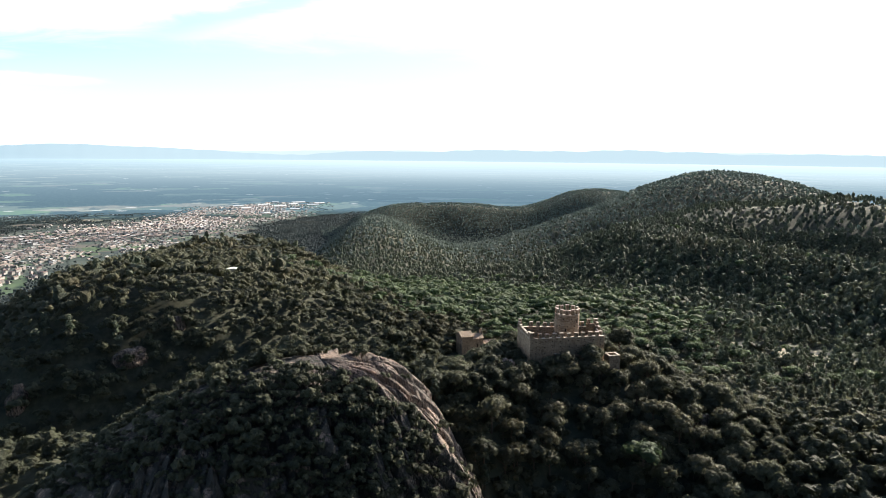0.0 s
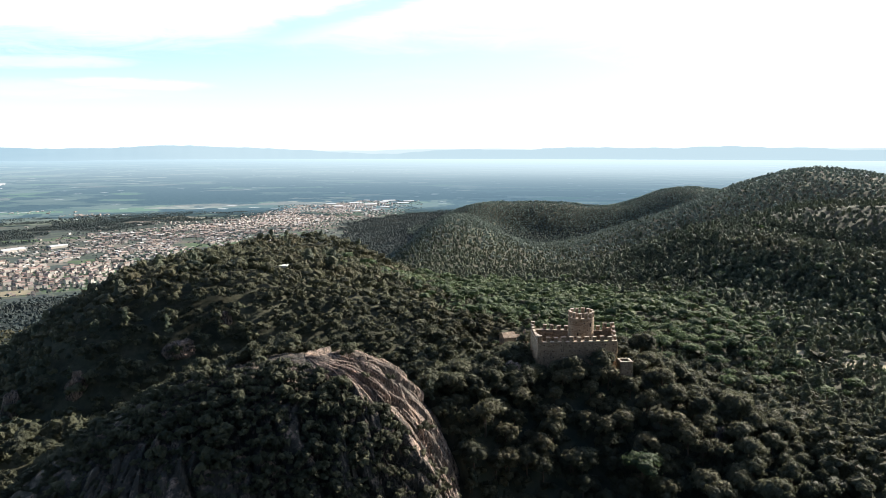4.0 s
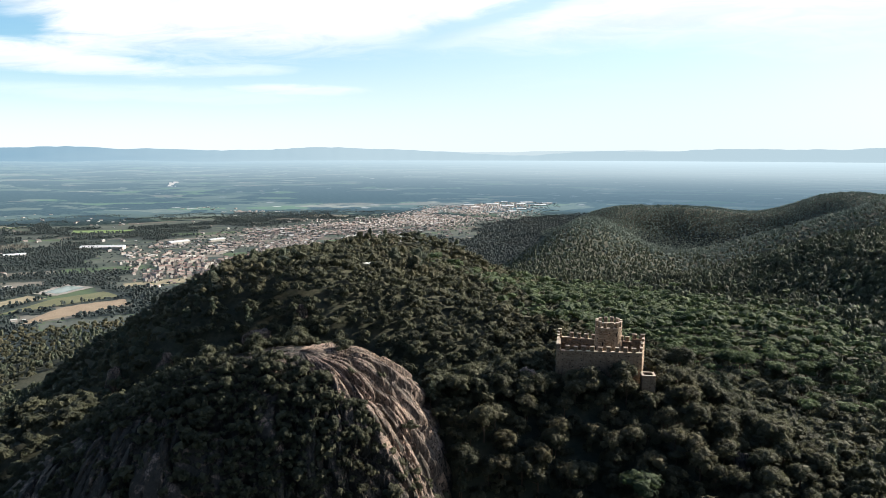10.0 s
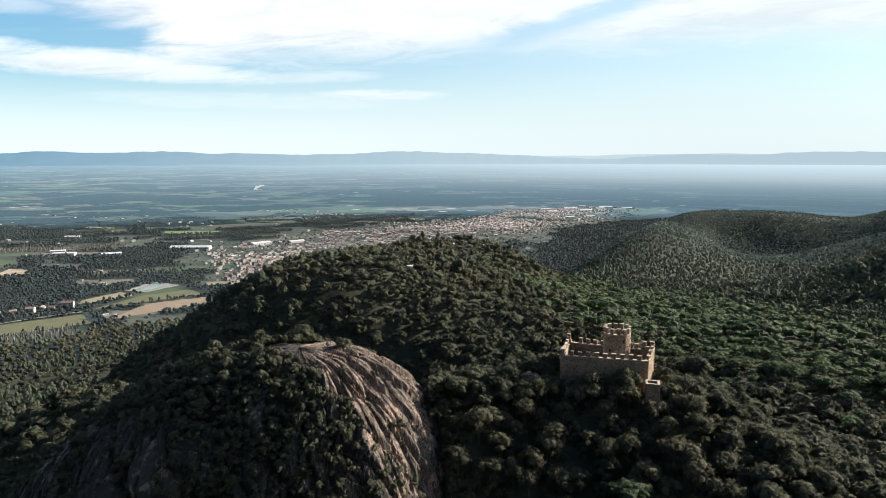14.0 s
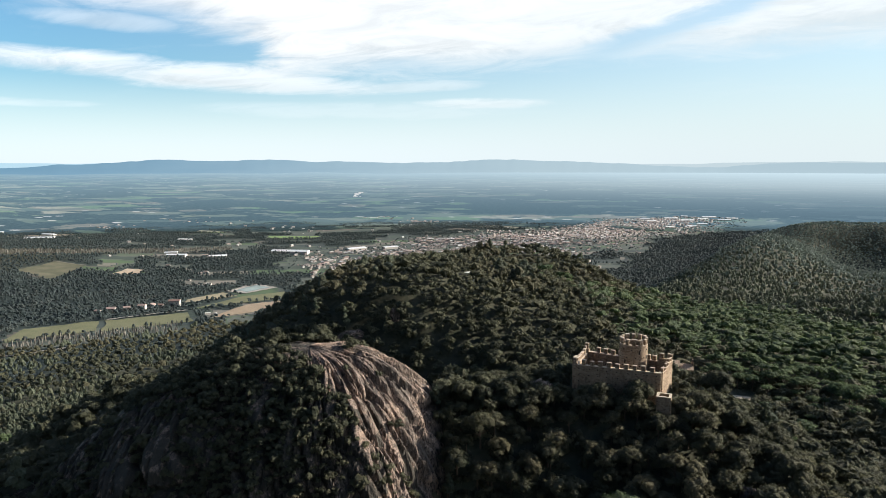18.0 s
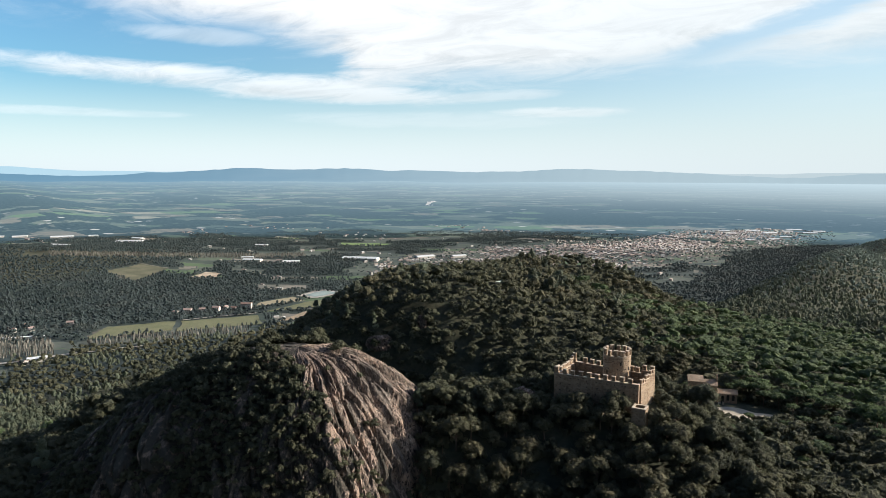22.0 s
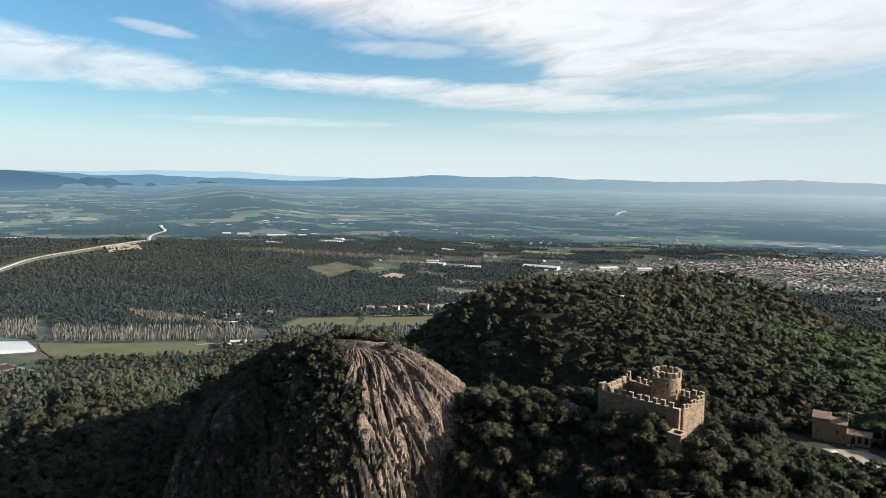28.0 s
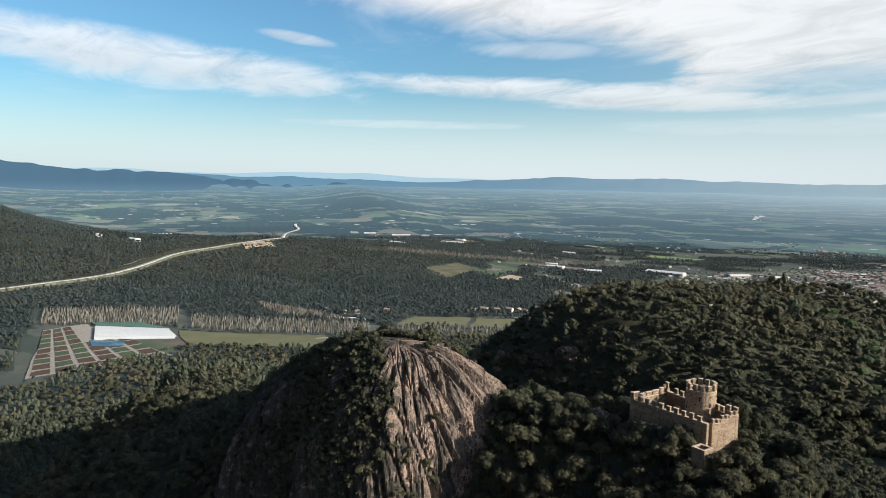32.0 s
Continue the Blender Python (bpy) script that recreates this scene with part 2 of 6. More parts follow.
def leaf_build(dark, light, dry, through_=0.42, grain=1.5):
    """Foliage: the tint of each tree, patches along the wood, and leaf-to-leaf differences."""
    def build(n):
        tint = n.node("ShaderNodeAttribute", attribute_name="tint").outputs["Fac"]
        isle = n.node("ShaderNodeNewGeometry").outputs["Random Per Island"]
        own = random_of(n)
        v = n.math("ADD", n.math("MULTIPLY", tint, 0.55), n.math("MULTIPLY_ADD", isle, 0.3, n.math("MULTIPLY", own, 0.3)))
        c = n.mix(n.span(v, 0.1, 0.95), dark, light)
        patch = n.noise(place(n), 0.013, 2.0)
        c = n.mix(n.math("MULTIPLY", n.span(patch, 0.46, 0.70), n.math("MULTIPLY_ADD", tint, 0.7, 0.1)), c, dry)
        spray = n.noise(place(n), grain, 4.0, 0.65)
        c = n.mix(n.span(spray, 0.60, 0.36, 0.0, 0.32), c, n.mix(0.35, dark, (0.012, 0.014, 0.011)))
        rough_ = bump(n, spray, 1.0, 1.6 / grain)
        body = gloss(n, c, 0.7, rough_, 0.0, 0.2)
        veil = n.add("ShaderNodeBsdfTranslucent", {"Color": n.mix(0.35, c, light), "Normal": rough_})
        return n.add("ShaderNodeMixShader", {0: through_, 1: body, 2: veil})
    return build


LEAF_OAK = material("holm_oak_leaves", leaf_build((0.060, 0.068, 0.046), (0.160, 0.164, 0.104), (0.205, 0.175, 0.106), 0.48))
LEAF_PINE = material("pine_needles", leaf_build((0.072, 0.092, 0.068), (0.172, 0.198, 0.136), (0.200, 0.188, 0.125), 0.45))
LEAF_UMBRELLA = material("umbrella_pine_needles", leaf_build((0.060, 0.092, 0.048), (0.160, 0.215, 0.100), (0.180, 0.200, 0.105), 0.45))
# haze over the far hills is put into these paler, bluer leaves
LEAF_FAR_HAZE = material("hazed_far_woods", leaf_build((0.172, 0.220, 0.196), (0.255, 0.308, 0.264), (0.250, 0.280, 0.230), 0.5, 0.7))
# blue-grey leaf copy for the plain, with thin haze in its colour
LEAF_PLAIN_HAZE = material("plain_woods", leaf_build((0.044, 0.066, 0.068), (0.096, 0.124, 0.124), (0.116, 0.126, 0.112), 0.4, 0.6))


def bark_build(n):
    p = local(n)
    v = n.noise(n.scaled(p, (6, 6, 1.2)), 2.0, 5.0)
    return gloss(n, n.mix(v, (0.07, 0.05, 0.035), (0.19, 0.14, 0.10)), 0.9, bump(n, v, 0.6, 0.05))


BARK = material("bark", bark_build)
POPLAR = material("bare_poplar_twigs", lambda n: gloss(n, n.mix(n.node("ShaderNodeNewGeometry").outputs["Random Per Island"], (0.105, 0.100, 0.088), (0.185, 0.178, 0.155)), 0.9))


def crops(n, p, kind):
    """Crops, meadows and ploughed land, by a random number for each plot."""
    v = n.noise(p, 0.02, 5.0, 0.6)
    # crop tones kept cool to paint in the thin haze
    c = n.mix(n.span(kind, 0.10, 0.45), (0.072, 0.098, 0.080), (0.142, 0.158, 0.132))
    c = n.mix(n.span(kind, 0.52, 0.56), c, (0.112, 0.170, 0.088))
    c = n.mix(n.span(kind, 0.66, 0.70), c, (0.185, 0.162, 0.135))
    c = n.mix(n.span(kind, 0.78, 0.82), c, (0.070, 0.092, 0.086))
    c = n.mix(n.span(kind, 0.92, 0.94), c, (0.270, 0.250, 0.205))
    c = n.mix(1.0, c, (0.80, 0.80, 0.82), "MULTIPLY")
    return n.mix(n.span(v, 0.35, 0.7, 0.0, 0.55), c, (0.050, 0.068, 0.064))


def soil_build(n):
    p = place(n)
    h = n.node("ShaderNodeSeparateXYZ", {0: p}).outputs[2]
    fine = n.noise(p, 0.35, 6.0, 0.6)
    wide = n.noise(p, 0.012, 4.0)
    wood = n.mix(n.span(fine, 0.35, 0.7), (0.048, 0.054, 0.036), (0.086, 0.084, 0.058))
    wood = n.mix(n.span(n.noise(p, 0.05, 4.0), 0.72, 0.80), wood, (0.13, 0.108, 0.078))
    # the plain: plots between woods, each with its own crop
    kind = n.node("ShaderNodeAttribute", attribute_name="plot").outputs["Fac"]
    plain = crops(n, p, kind)
    grove = n.node("ShaderNodeAttribute", attribute_name="grove").outputs["Fac"]
    # wood floor tinted bluish for the haze as well
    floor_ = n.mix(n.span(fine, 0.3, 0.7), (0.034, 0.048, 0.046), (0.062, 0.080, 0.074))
    plain = n.mix(n.span(n.math("MULTIPLY_ADD", n.noise(p, 0.03, 4.0), 0.5, grove), 0.6, 0.9), plain, floor_)
    c = n.mix(n.span(h, -218.0, -200.0), plain, wood)
    return gloss(n, c, 0.95, bump(n, fine, 0.5, 0.4), 0.0, 0.2)


SOIL = material("soil_and_fields", soil_build)


def granite_build(n, lichen_shade=0.0):
    p = place(n)
    run = n.scaled(p, (0.75, 0.75, 0.24))
    streak = n.noise(run, 1.6, 7.0, 0.62, 0.4)
    crack = n.noise(n.scaled(p, (1.3, 1.3, 0.55)), 1.5, 6.0, 0.7, 0.8)
    lump = n.noise(p, 0.22, 5.0)
    c = n.mix(n.span(streak, 0.30, 0.66), (0.120, 0.092, 0.076), (0.320, 0.242, 0.198))
    c = n.mix(n.span(lump, 0.45, 0.7), c, (0.330, 0.236, 0.182))
    c = n.mix(n.span(crack, 0.51, 0.42), c, (0.046, 0.038, 0.034))
    c = n.mix(n.span(n.noise(n.scaled(p, (1, 1, 0.45)), 0.16, 5.0, 0.65), 0.46, 0.60, 0.0, 0.75), c, (0.085, 0.074, 0.066))
    c = n.mix(n.span(n.noise(p, 1.9, 4.0), 0.60, 0.74), c, (0.400, 0.350, 0.300))
    # darker copy for the flanks: lichen tone that also paints in their shade
    if lichen_shade:
        c = n.mix(n.span(n.noise(p, 0.5, 5.0), 0.66, 0.50, 0.0, lichen_shade), c, (0.046, 0.043, 0.036))
    h = n.math("ADD", n.math("MULTIPLY", streak, 1.2), crack)
    return gloss(n, c, 0.88, bump(n, h, 0.9, 0.5), 0.0, 0.25)


GRANITE = material("granite", granite_build)
GRANITE_DARK = material("shaded_lichen_granite", lambda n: granite_build(n, 0.93))


def masonry_build(light, dark, joint):
    """Coursed rubble: stones of many tones in wide mortar, stained in runs below the tops."""
    def build(n):
        p = local(n)
        q = n.add("ShaderNodeCombineXYZ", {0: n.math("ADD", n.node("ShaderNodeSeparateXYZ", {0: p}).outputs[0], n.node("ShaderNodeSeparateXYZ", {0: p}).outputs[1]),
                                           1: n.node("ShaderNodeSeparateXYZ", {0: p}).outputs[2], 2: 0.0})
        q = n.add("ShaderNodeVectorMath", {0: q, 1: n.node("ShaderNodeTexNoise", {"Vector": p, "Scale": 1.1}).outputs["Color"]}, operation="ADD")
        stones = n.node("ShaderNodeTexVoronoi", {"Vector": n.scaled(q, (1.5, 2.4, 1.0)), "Scale": 1.0})
        gap = n.node("ShaderNodeTexVoronoi", {"Vector": n.scaled(q, (1.5, 2.4, 1.0)), "Scale": 1.0}, feature="DISTANCE_TO_EDGE").outputs["Distance"]
        tone = n.node("ShaderNodeSeparateColor", {0: stones.outputs["Color"]}).outputs[0]
        c = n.mix(tone, dark, light)
        c = n.mix(n.span(gap, 0.10, 0.03), c, joint)
        c = n.mix(n.span(n.noise(n.scaled(p, (0.9, 0.9, 0.22)), 1.0, 5.0), 0.48, 0.72, 0.0, 0.55), c, (0.155, 0.115, 0.085))
        c = n.mix(n.span(n.noise(p, 0.5, 3.0), 0.55, 0.8, 0.0, 0.4), c, (0.42, 0.30, 0.20))
        return gloss(n, c, 0.92, bump(n, n.math("ADD", n.span(gap, 0.0, 0.12), n.math("MULTIPLY", tone, 0.5)), 0.9, 0.09), 0.0, 0.2)
    return build


WALL = material("castle_masonry", masonry_build((0.44, 0.33, 0.235), (0.24, 0.165, 0.11), (0.37, 0.295, 0.22)))
CAP = material("mortar_capping", lambda n: gloss(n, n.mix(n.noise(local(n), 1.3, 5.0), (0.38, 0.31, 0.235), (0.60, 0.51, 0.405)), 0.9))
COURT = material("courtyard_earth", lambda n: gloss(n, n.mix(n.noise(place(n), 0.8, 5.0), (0.16, 0.115, 0.08), (0.30, 0.23, 0.165)), 0.95))
CHAPEL = material("chapel_masonry", masonry_build((0.40, 0.29, 0.205), (0.26, 0.18, 0.125), (0.34, 0.26, 0.19)))
# near-black colour for the shade inside holes, openings and windows
DARK = material("painted_inside_shade", lambda n: gloss(n, (0.02, 0.017, 0.014), 0.9))


def tile_build(n):
    p = local(n)
    s = n.node("ShaderNodeSeparateXYZ", {0: p})
    rows = n.add("ShaderNodeTexWave", {"Vector": p, "Scale": 1.6, "Distortion": 0.6, "Detail": 2.0}, bands_direction="X")
    c = n.mix(n.noise(n.scaled(p, (2.2, 1.0, 1.0)), 1.2, 5.0), (0.30, 0.205, 0.145), (0.54, 0.415, 0.31))
    c = n.mix(n.span(n.noise(p, 0.6, 3.0), 0.55, 0.7), c, (0.50, 0.43, 0.34))
    return gloss(n, c, 0.9, bump(n, rows, 0.8, 0.1), 0.0, 0.2)


TILES = material("old_roof_tiles", tile_build)
SAND = material("pale_yard_sand", lambda n: gloss(n, n.mix(n.noise(place(n), 0.4, 6.0), (0.30, 0.25, 0.19), (0.50, 0.435, 0.345)), 0.95))
def roof_tone(n):
    """Mostly old tiles, some pale flat roofs."""
    v = n.node("ShaderNodeNewGeometry").outputs["Random Per Island"]
    c = n.mix(v, (0.27, 0.195, 0.165), (0.46, 0.365, 0.320))
    return n.mix(n.span(n.math("FRACT", n.math("MULTIPLY", v, 37.0)), 0.66, 0.70), c, (0.55, 0.54, 0.52))


TOWN_WALL = material("town_walls", lambda n: gloss(n, n.mix(n.node("ShaderNodeNewGeometry").outputs["Random Per Island"], (0.26, 0.235, 0.22), (0.54, 0.51, 0.475)), 0.9))
TOWN_ROOF = material("town_roofs", lambda n: gloss(n, roof_tone(n), 0.9))
HOUSE_WALL = material("house_plaster", lambda n: gloss(n, n.mix(random_of(n), (0.26, 0.235, 0.22), (0.56, 0.53, 0.49)), 0.9))
HOUSE_ROOF = material("house_roof_tiles", lambda n: gloss(n, n.mix(random_of(n), (0.20, 0.13, 0.11), (0.36, 0.28, 0.255)), 0.9))
SHEET = material("pale_sheet_metal", lambda n: gloss(n, n.mix(n.noise(local(n), 0.15, 3.0), (0.62, 0.64, 0.65), (0.80, 0.81, 0.81)), 0.5, None, 0.1))
PLASTIC = material("greenhouse_film", lambda n: gloss(n, n.mix(n.noise(local(n), 0.2, 3.0), (0.52, 0.55, 0.57), (0.66, 0.69, 0.71)), 0.35))
NET = material("green_shade_net", lambda n: gloss(n, n.mix(n.noise(local(n), 0.2, 3.0), (0.06, 0.15, 0.115), (0.10, 0.20, 0.155)), 0.8))
WATER = material("pond_water", lambda n: gloss(n, (0.035, 0.065, 0.085), 0.12, bump(n, n.noise(place(n), 0.6, 3.0), 0.15, 0.1)))
POND = material("pale_pond_water", lambda n: gloss(n, (0.20, 0.26, 0.23), 0.25, bump(n, n.noise(place(n), 0.6, 3.0), 0.15, 0.1)))


def grown(name, a, b, scale=0.06, stripe=0.0):
    def build(n):
        p = place(n)
        v = n.noise(p, scale, 5.0, 0.6)
        if stripe:
            band = n.add("ShaderNodeTexWave", {"Vector": n.scaled(p, (1, 1, 0), (0, 0, 0.35)), "Scale": stripe, "Distortion": 0.8}, bands_direction="X")
            v = n.math("ADD", n.math("MULTIPLY", v, 0.7), n.math("MULTIPLY", band, 0.3))
        return gloss(n, n.mix(n.span(v, 0.25, 0.75), a, b), 0.95, None, 0.0, 0.2)
    return material(name, build)


FIELD_GREEN = grown("green_crop", (0.120, 0.130, 0.072), (0.190, 0.190, 0.112), 0.03, 0.10)
FIELD_LAWN = grown("bright_meadow", (0.150, 0.225, 0.085), (0.205, 0.290, 0.120), 0.01)
FIELD_SCRUB = grown("thin_scrub", (0.085, 0.090, 0.058), (0.165, 0.155, 0.105), 0.02)
FIELD_BROWN = grown("ploughed_earth", (0.255, 0.195, 0.135), (0.365, 0.290, 0.210), 0.03, 0.12)
FIELD_TAN = grown("dry_stubble", (0.245, 0.215, 0.145), (0.345, 0.310, 0.215), 0.03)
PLOT_DARK = grown("nursery_bed_dark", (0.060, 0.045, 0.036), (0.125, 0.085, 0.066), 0.2, 0.9)
PLOT_GREEN = grown("nursery_bed_green", (0.050, 0.075, 0.045), (0.100, 0.130, 0.080), 0.2, 0.9)
GRAVEL = grown("pale_track", (0.26, 0.24, 0.215), (0.40, 0.375, 0.335), 0.2)
ROAD = grown("highway_concrete", (0.50, 0.50, 0.49), (0.62, 0.62, 0.61), 0.05)
VERGE = grown("grassy_verge", (0.070, 0.082, 0.055), (0.150, 0.145, 0.100), 0.05)
CUTTING = grown("raw_earth_cutting", (0.33, 0.26, 0.19), (0.50, 0.42, 0.32), 0.04)


def ridge_build(left, right, low=0.5):
    """The last ranges, with haze painted in as colour and glow: deep blue away from the sun, paler towards it."""
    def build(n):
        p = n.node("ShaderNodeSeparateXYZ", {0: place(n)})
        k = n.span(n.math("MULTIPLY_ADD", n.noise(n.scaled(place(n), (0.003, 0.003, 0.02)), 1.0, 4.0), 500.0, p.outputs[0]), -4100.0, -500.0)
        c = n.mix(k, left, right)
        # thicker haze colour painted towards the foot
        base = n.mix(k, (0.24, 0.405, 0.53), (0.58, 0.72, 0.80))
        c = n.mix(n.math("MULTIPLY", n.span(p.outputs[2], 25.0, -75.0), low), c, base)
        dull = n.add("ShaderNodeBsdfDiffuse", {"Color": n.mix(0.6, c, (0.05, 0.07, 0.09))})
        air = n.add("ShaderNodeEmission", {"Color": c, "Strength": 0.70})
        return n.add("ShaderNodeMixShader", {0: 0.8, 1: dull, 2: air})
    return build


RIDGE = material("hazed_range", ridge_build((0.145, 0.295, 0.425), (0.440, 0.570, 0.640)))
RIDGE_PALE = material("hazed_pale_range", ridge_build((0.440, 0.650, 0.780), (0.540, 0.650, 0.700)))
RIDGE_NEAR = material("hazed_foothills", ridge_build((0.085, 0.175, 0.270), (0.350, 0.470, 0.540), 0.35))


def bearing_and_reach(n):
    """The bearing from the massif in degrees, and how far off a place of the backdrop stands for: its rise to the horizon holds twenty kilometres."""
    s = n.node("ShaderNodeSeparateXYZ", {0: place(n)})
    x, y = n.math("SUBTRACT", s.outputs[0], EYE[0]), n.math("SUBTRACT", s.outputs[1], EYE[1])
    r = n.math("SQRT", n.math("MULTIPLY_ADD", x, x, n.math("MULTIPLY", y, y)))
    k = n.node("ShaderNodeMapRange", {"Value": r, "From Min": FLAT, "From Max": RIM, "To Min": 1 / FLAT, "To Max": 1 / 22000.0}).outputs[0]
    reach = n.math("SUBTRACT", n.math("DIVIDE", 1.0, k), n.math("MAXIMUM", n.math("SUBTRACT", FLAT, r), 0.0))
    az = n.math("ARCTAN2", x, y)
    plan = n.add("ShaderNodeCombineXYZ", {0: n.math("MULTIPLY", n.math("SINE", az), reach), 1: n.math("MULTIPLY", n.math("COSINE", az), reach), 2: 0.0})
    return n.math("MULTIPLY", az, 57.2958), reach, plan, r


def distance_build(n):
    """The far plain: plots, woods and farms, with haze painted in as a glow that thickens with the distance."""
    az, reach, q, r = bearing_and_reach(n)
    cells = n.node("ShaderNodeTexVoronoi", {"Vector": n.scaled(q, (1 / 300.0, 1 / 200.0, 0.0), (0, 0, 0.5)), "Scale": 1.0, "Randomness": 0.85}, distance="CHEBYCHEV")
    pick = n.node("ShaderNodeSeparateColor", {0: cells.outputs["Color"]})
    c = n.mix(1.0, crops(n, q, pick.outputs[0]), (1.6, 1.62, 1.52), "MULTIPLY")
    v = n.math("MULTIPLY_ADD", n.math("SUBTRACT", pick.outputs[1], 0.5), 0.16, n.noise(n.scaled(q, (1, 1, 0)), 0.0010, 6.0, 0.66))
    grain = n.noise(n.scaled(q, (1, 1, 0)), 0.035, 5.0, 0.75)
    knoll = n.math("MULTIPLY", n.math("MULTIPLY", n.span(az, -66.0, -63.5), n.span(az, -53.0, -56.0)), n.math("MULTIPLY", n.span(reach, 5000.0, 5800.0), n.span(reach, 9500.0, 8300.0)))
    # more dark woodland in one sector, also painting the cloud shadow there
    shaded_forest = n.math("MULTIPLY", n.math("MULTIPLY", n.span(az, -26.0, -12.0), n.span(az, 16.0, 2.0)), n.math("MULTIPLY", n.span(reach, 4300.0, 5200.0), n.span(reach, 12500.0, 9000.0)))
    v = n.math("MULTIPLY_ADD", n.math("MAXIMUM", shaded_forest, knoll), -0.035, v)
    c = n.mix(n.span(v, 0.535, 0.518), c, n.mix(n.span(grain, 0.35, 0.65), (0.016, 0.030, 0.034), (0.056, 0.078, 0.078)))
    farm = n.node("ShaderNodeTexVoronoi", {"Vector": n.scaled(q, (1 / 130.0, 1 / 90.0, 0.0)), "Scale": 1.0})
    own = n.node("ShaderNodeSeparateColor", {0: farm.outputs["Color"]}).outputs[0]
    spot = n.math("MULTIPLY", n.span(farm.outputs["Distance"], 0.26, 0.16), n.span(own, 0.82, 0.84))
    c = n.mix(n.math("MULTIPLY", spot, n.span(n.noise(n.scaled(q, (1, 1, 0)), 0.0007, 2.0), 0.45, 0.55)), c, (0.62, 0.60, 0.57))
    # haze as emission: its share and paleness grow with distance and sunwards
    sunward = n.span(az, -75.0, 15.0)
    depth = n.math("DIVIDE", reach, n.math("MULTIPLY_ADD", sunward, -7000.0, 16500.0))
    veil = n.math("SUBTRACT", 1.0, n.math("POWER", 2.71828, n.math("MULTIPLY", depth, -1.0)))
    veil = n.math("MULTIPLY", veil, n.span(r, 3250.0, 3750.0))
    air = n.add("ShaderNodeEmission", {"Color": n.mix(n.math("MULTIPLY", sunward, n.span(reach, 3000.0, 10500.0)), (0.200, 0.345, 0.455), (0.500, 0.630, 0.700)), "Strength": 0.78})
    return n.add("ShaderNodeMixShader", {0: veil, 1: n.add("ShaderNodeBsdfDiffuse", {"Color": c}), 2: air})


DISTANCE = material("far_plain_painted_haze", distance_build)


# ---------------------------------------------------------------- mesh helpers
def raw_mesh(name, verts, faces, mats=(), slots=None, tint=None, soft=False):
    """A mesh from arrays: verts n x 3, faces m x 3 or m x 4."""
    verts, faces = np.asarray(verts, np.float32), np.asarray(faces, np.int32)
    me = bpy.data.meshes.new(name)
    k = faces.shape[1]
    me.vertices.add(len(verts))
    me.vertices.foreach_set("co", verts.ravel())
    me.loops.add(faces.size)
    me.loops.foreach_set("vertex_index", faces.ravel())
    me.polygons.add(len(faces))
    me.polygons.foreach_set("loop_start", np.arange(0, faces.size, k, dtype=np.int32))
    for m in mats:
        me.materials.append(m)
    if slots is not None:
        me.polygons.foreach_set("material_index", np.asarray(slots, np.int32))
    if tint is not None:
        me.attributes.new("tint", "FLOAT", "POINT").data.foreach_set("value", np.asarray(tint, np.float32))
    me.update(calc_edges=True)
    me.polygons.foreach_set("use_smooth", np.full(len(faces), bool(soft)))
    return me


def bm_mesh(name, bm, mat):
    me = bpy.data.meshes.new(name)
    bm.to_mesh(me)
    bm.free()
    me.materials.append(mat)
    return me


def part(name, mesh, parent, label=""):
    """Links a mesh as one part under a thing or under a part."""
    ob = new(name, mesh)
    ob.parent = parent
    return tagged(ob, label)


def thing(name, label, category, group="", kind="", mesh=None, at=None):
    ob = new(name, mesh)
    if at is not None:
        ob.matrix_world = at
    return tagged(ob, label, category, group, kind)


def box(bm, x0, x1, y0, y1, z0, z1, bevel=0.0):
    made = bmesh.ops.create_cube(bm, size=1.0)["verts"]
    for v in made:
        v.co = Vector((x0 + (v.co.x + 0.5) * (x1 - x0), y0 + (v.co.y + 0.5) * (y1 - y0), z0 + (v.co.z + 0.5) * (z1 - z0)))
    if bevel:
        edges = list({e for v in made for e in v.link_edges})
        bmesh.ops.bevel(bm, geom=edges, offset=bevel, segments=1, affect="EDGES")
    return made


def box_mesh(name, mat, *spans, bevel=0.0):
    bm = bmesh.new()
    for s in spans:
        box(bm, *s, bevel=bevel)
    return bm_mesh(name, bm, mat)


def grid_faces(rows, cols, wrap=False):
    i, j = np.meshgrid(np.arange(rows - 1), np.arange(cols if wrap else cols - 1), indexing="ij")
    k = (j + 1) % cols
    return np.stack([i * cols + j, i * cols + k, (i + 1) * cols + k, (i + 1) * cols + j], -1).reshape(-1, 4)


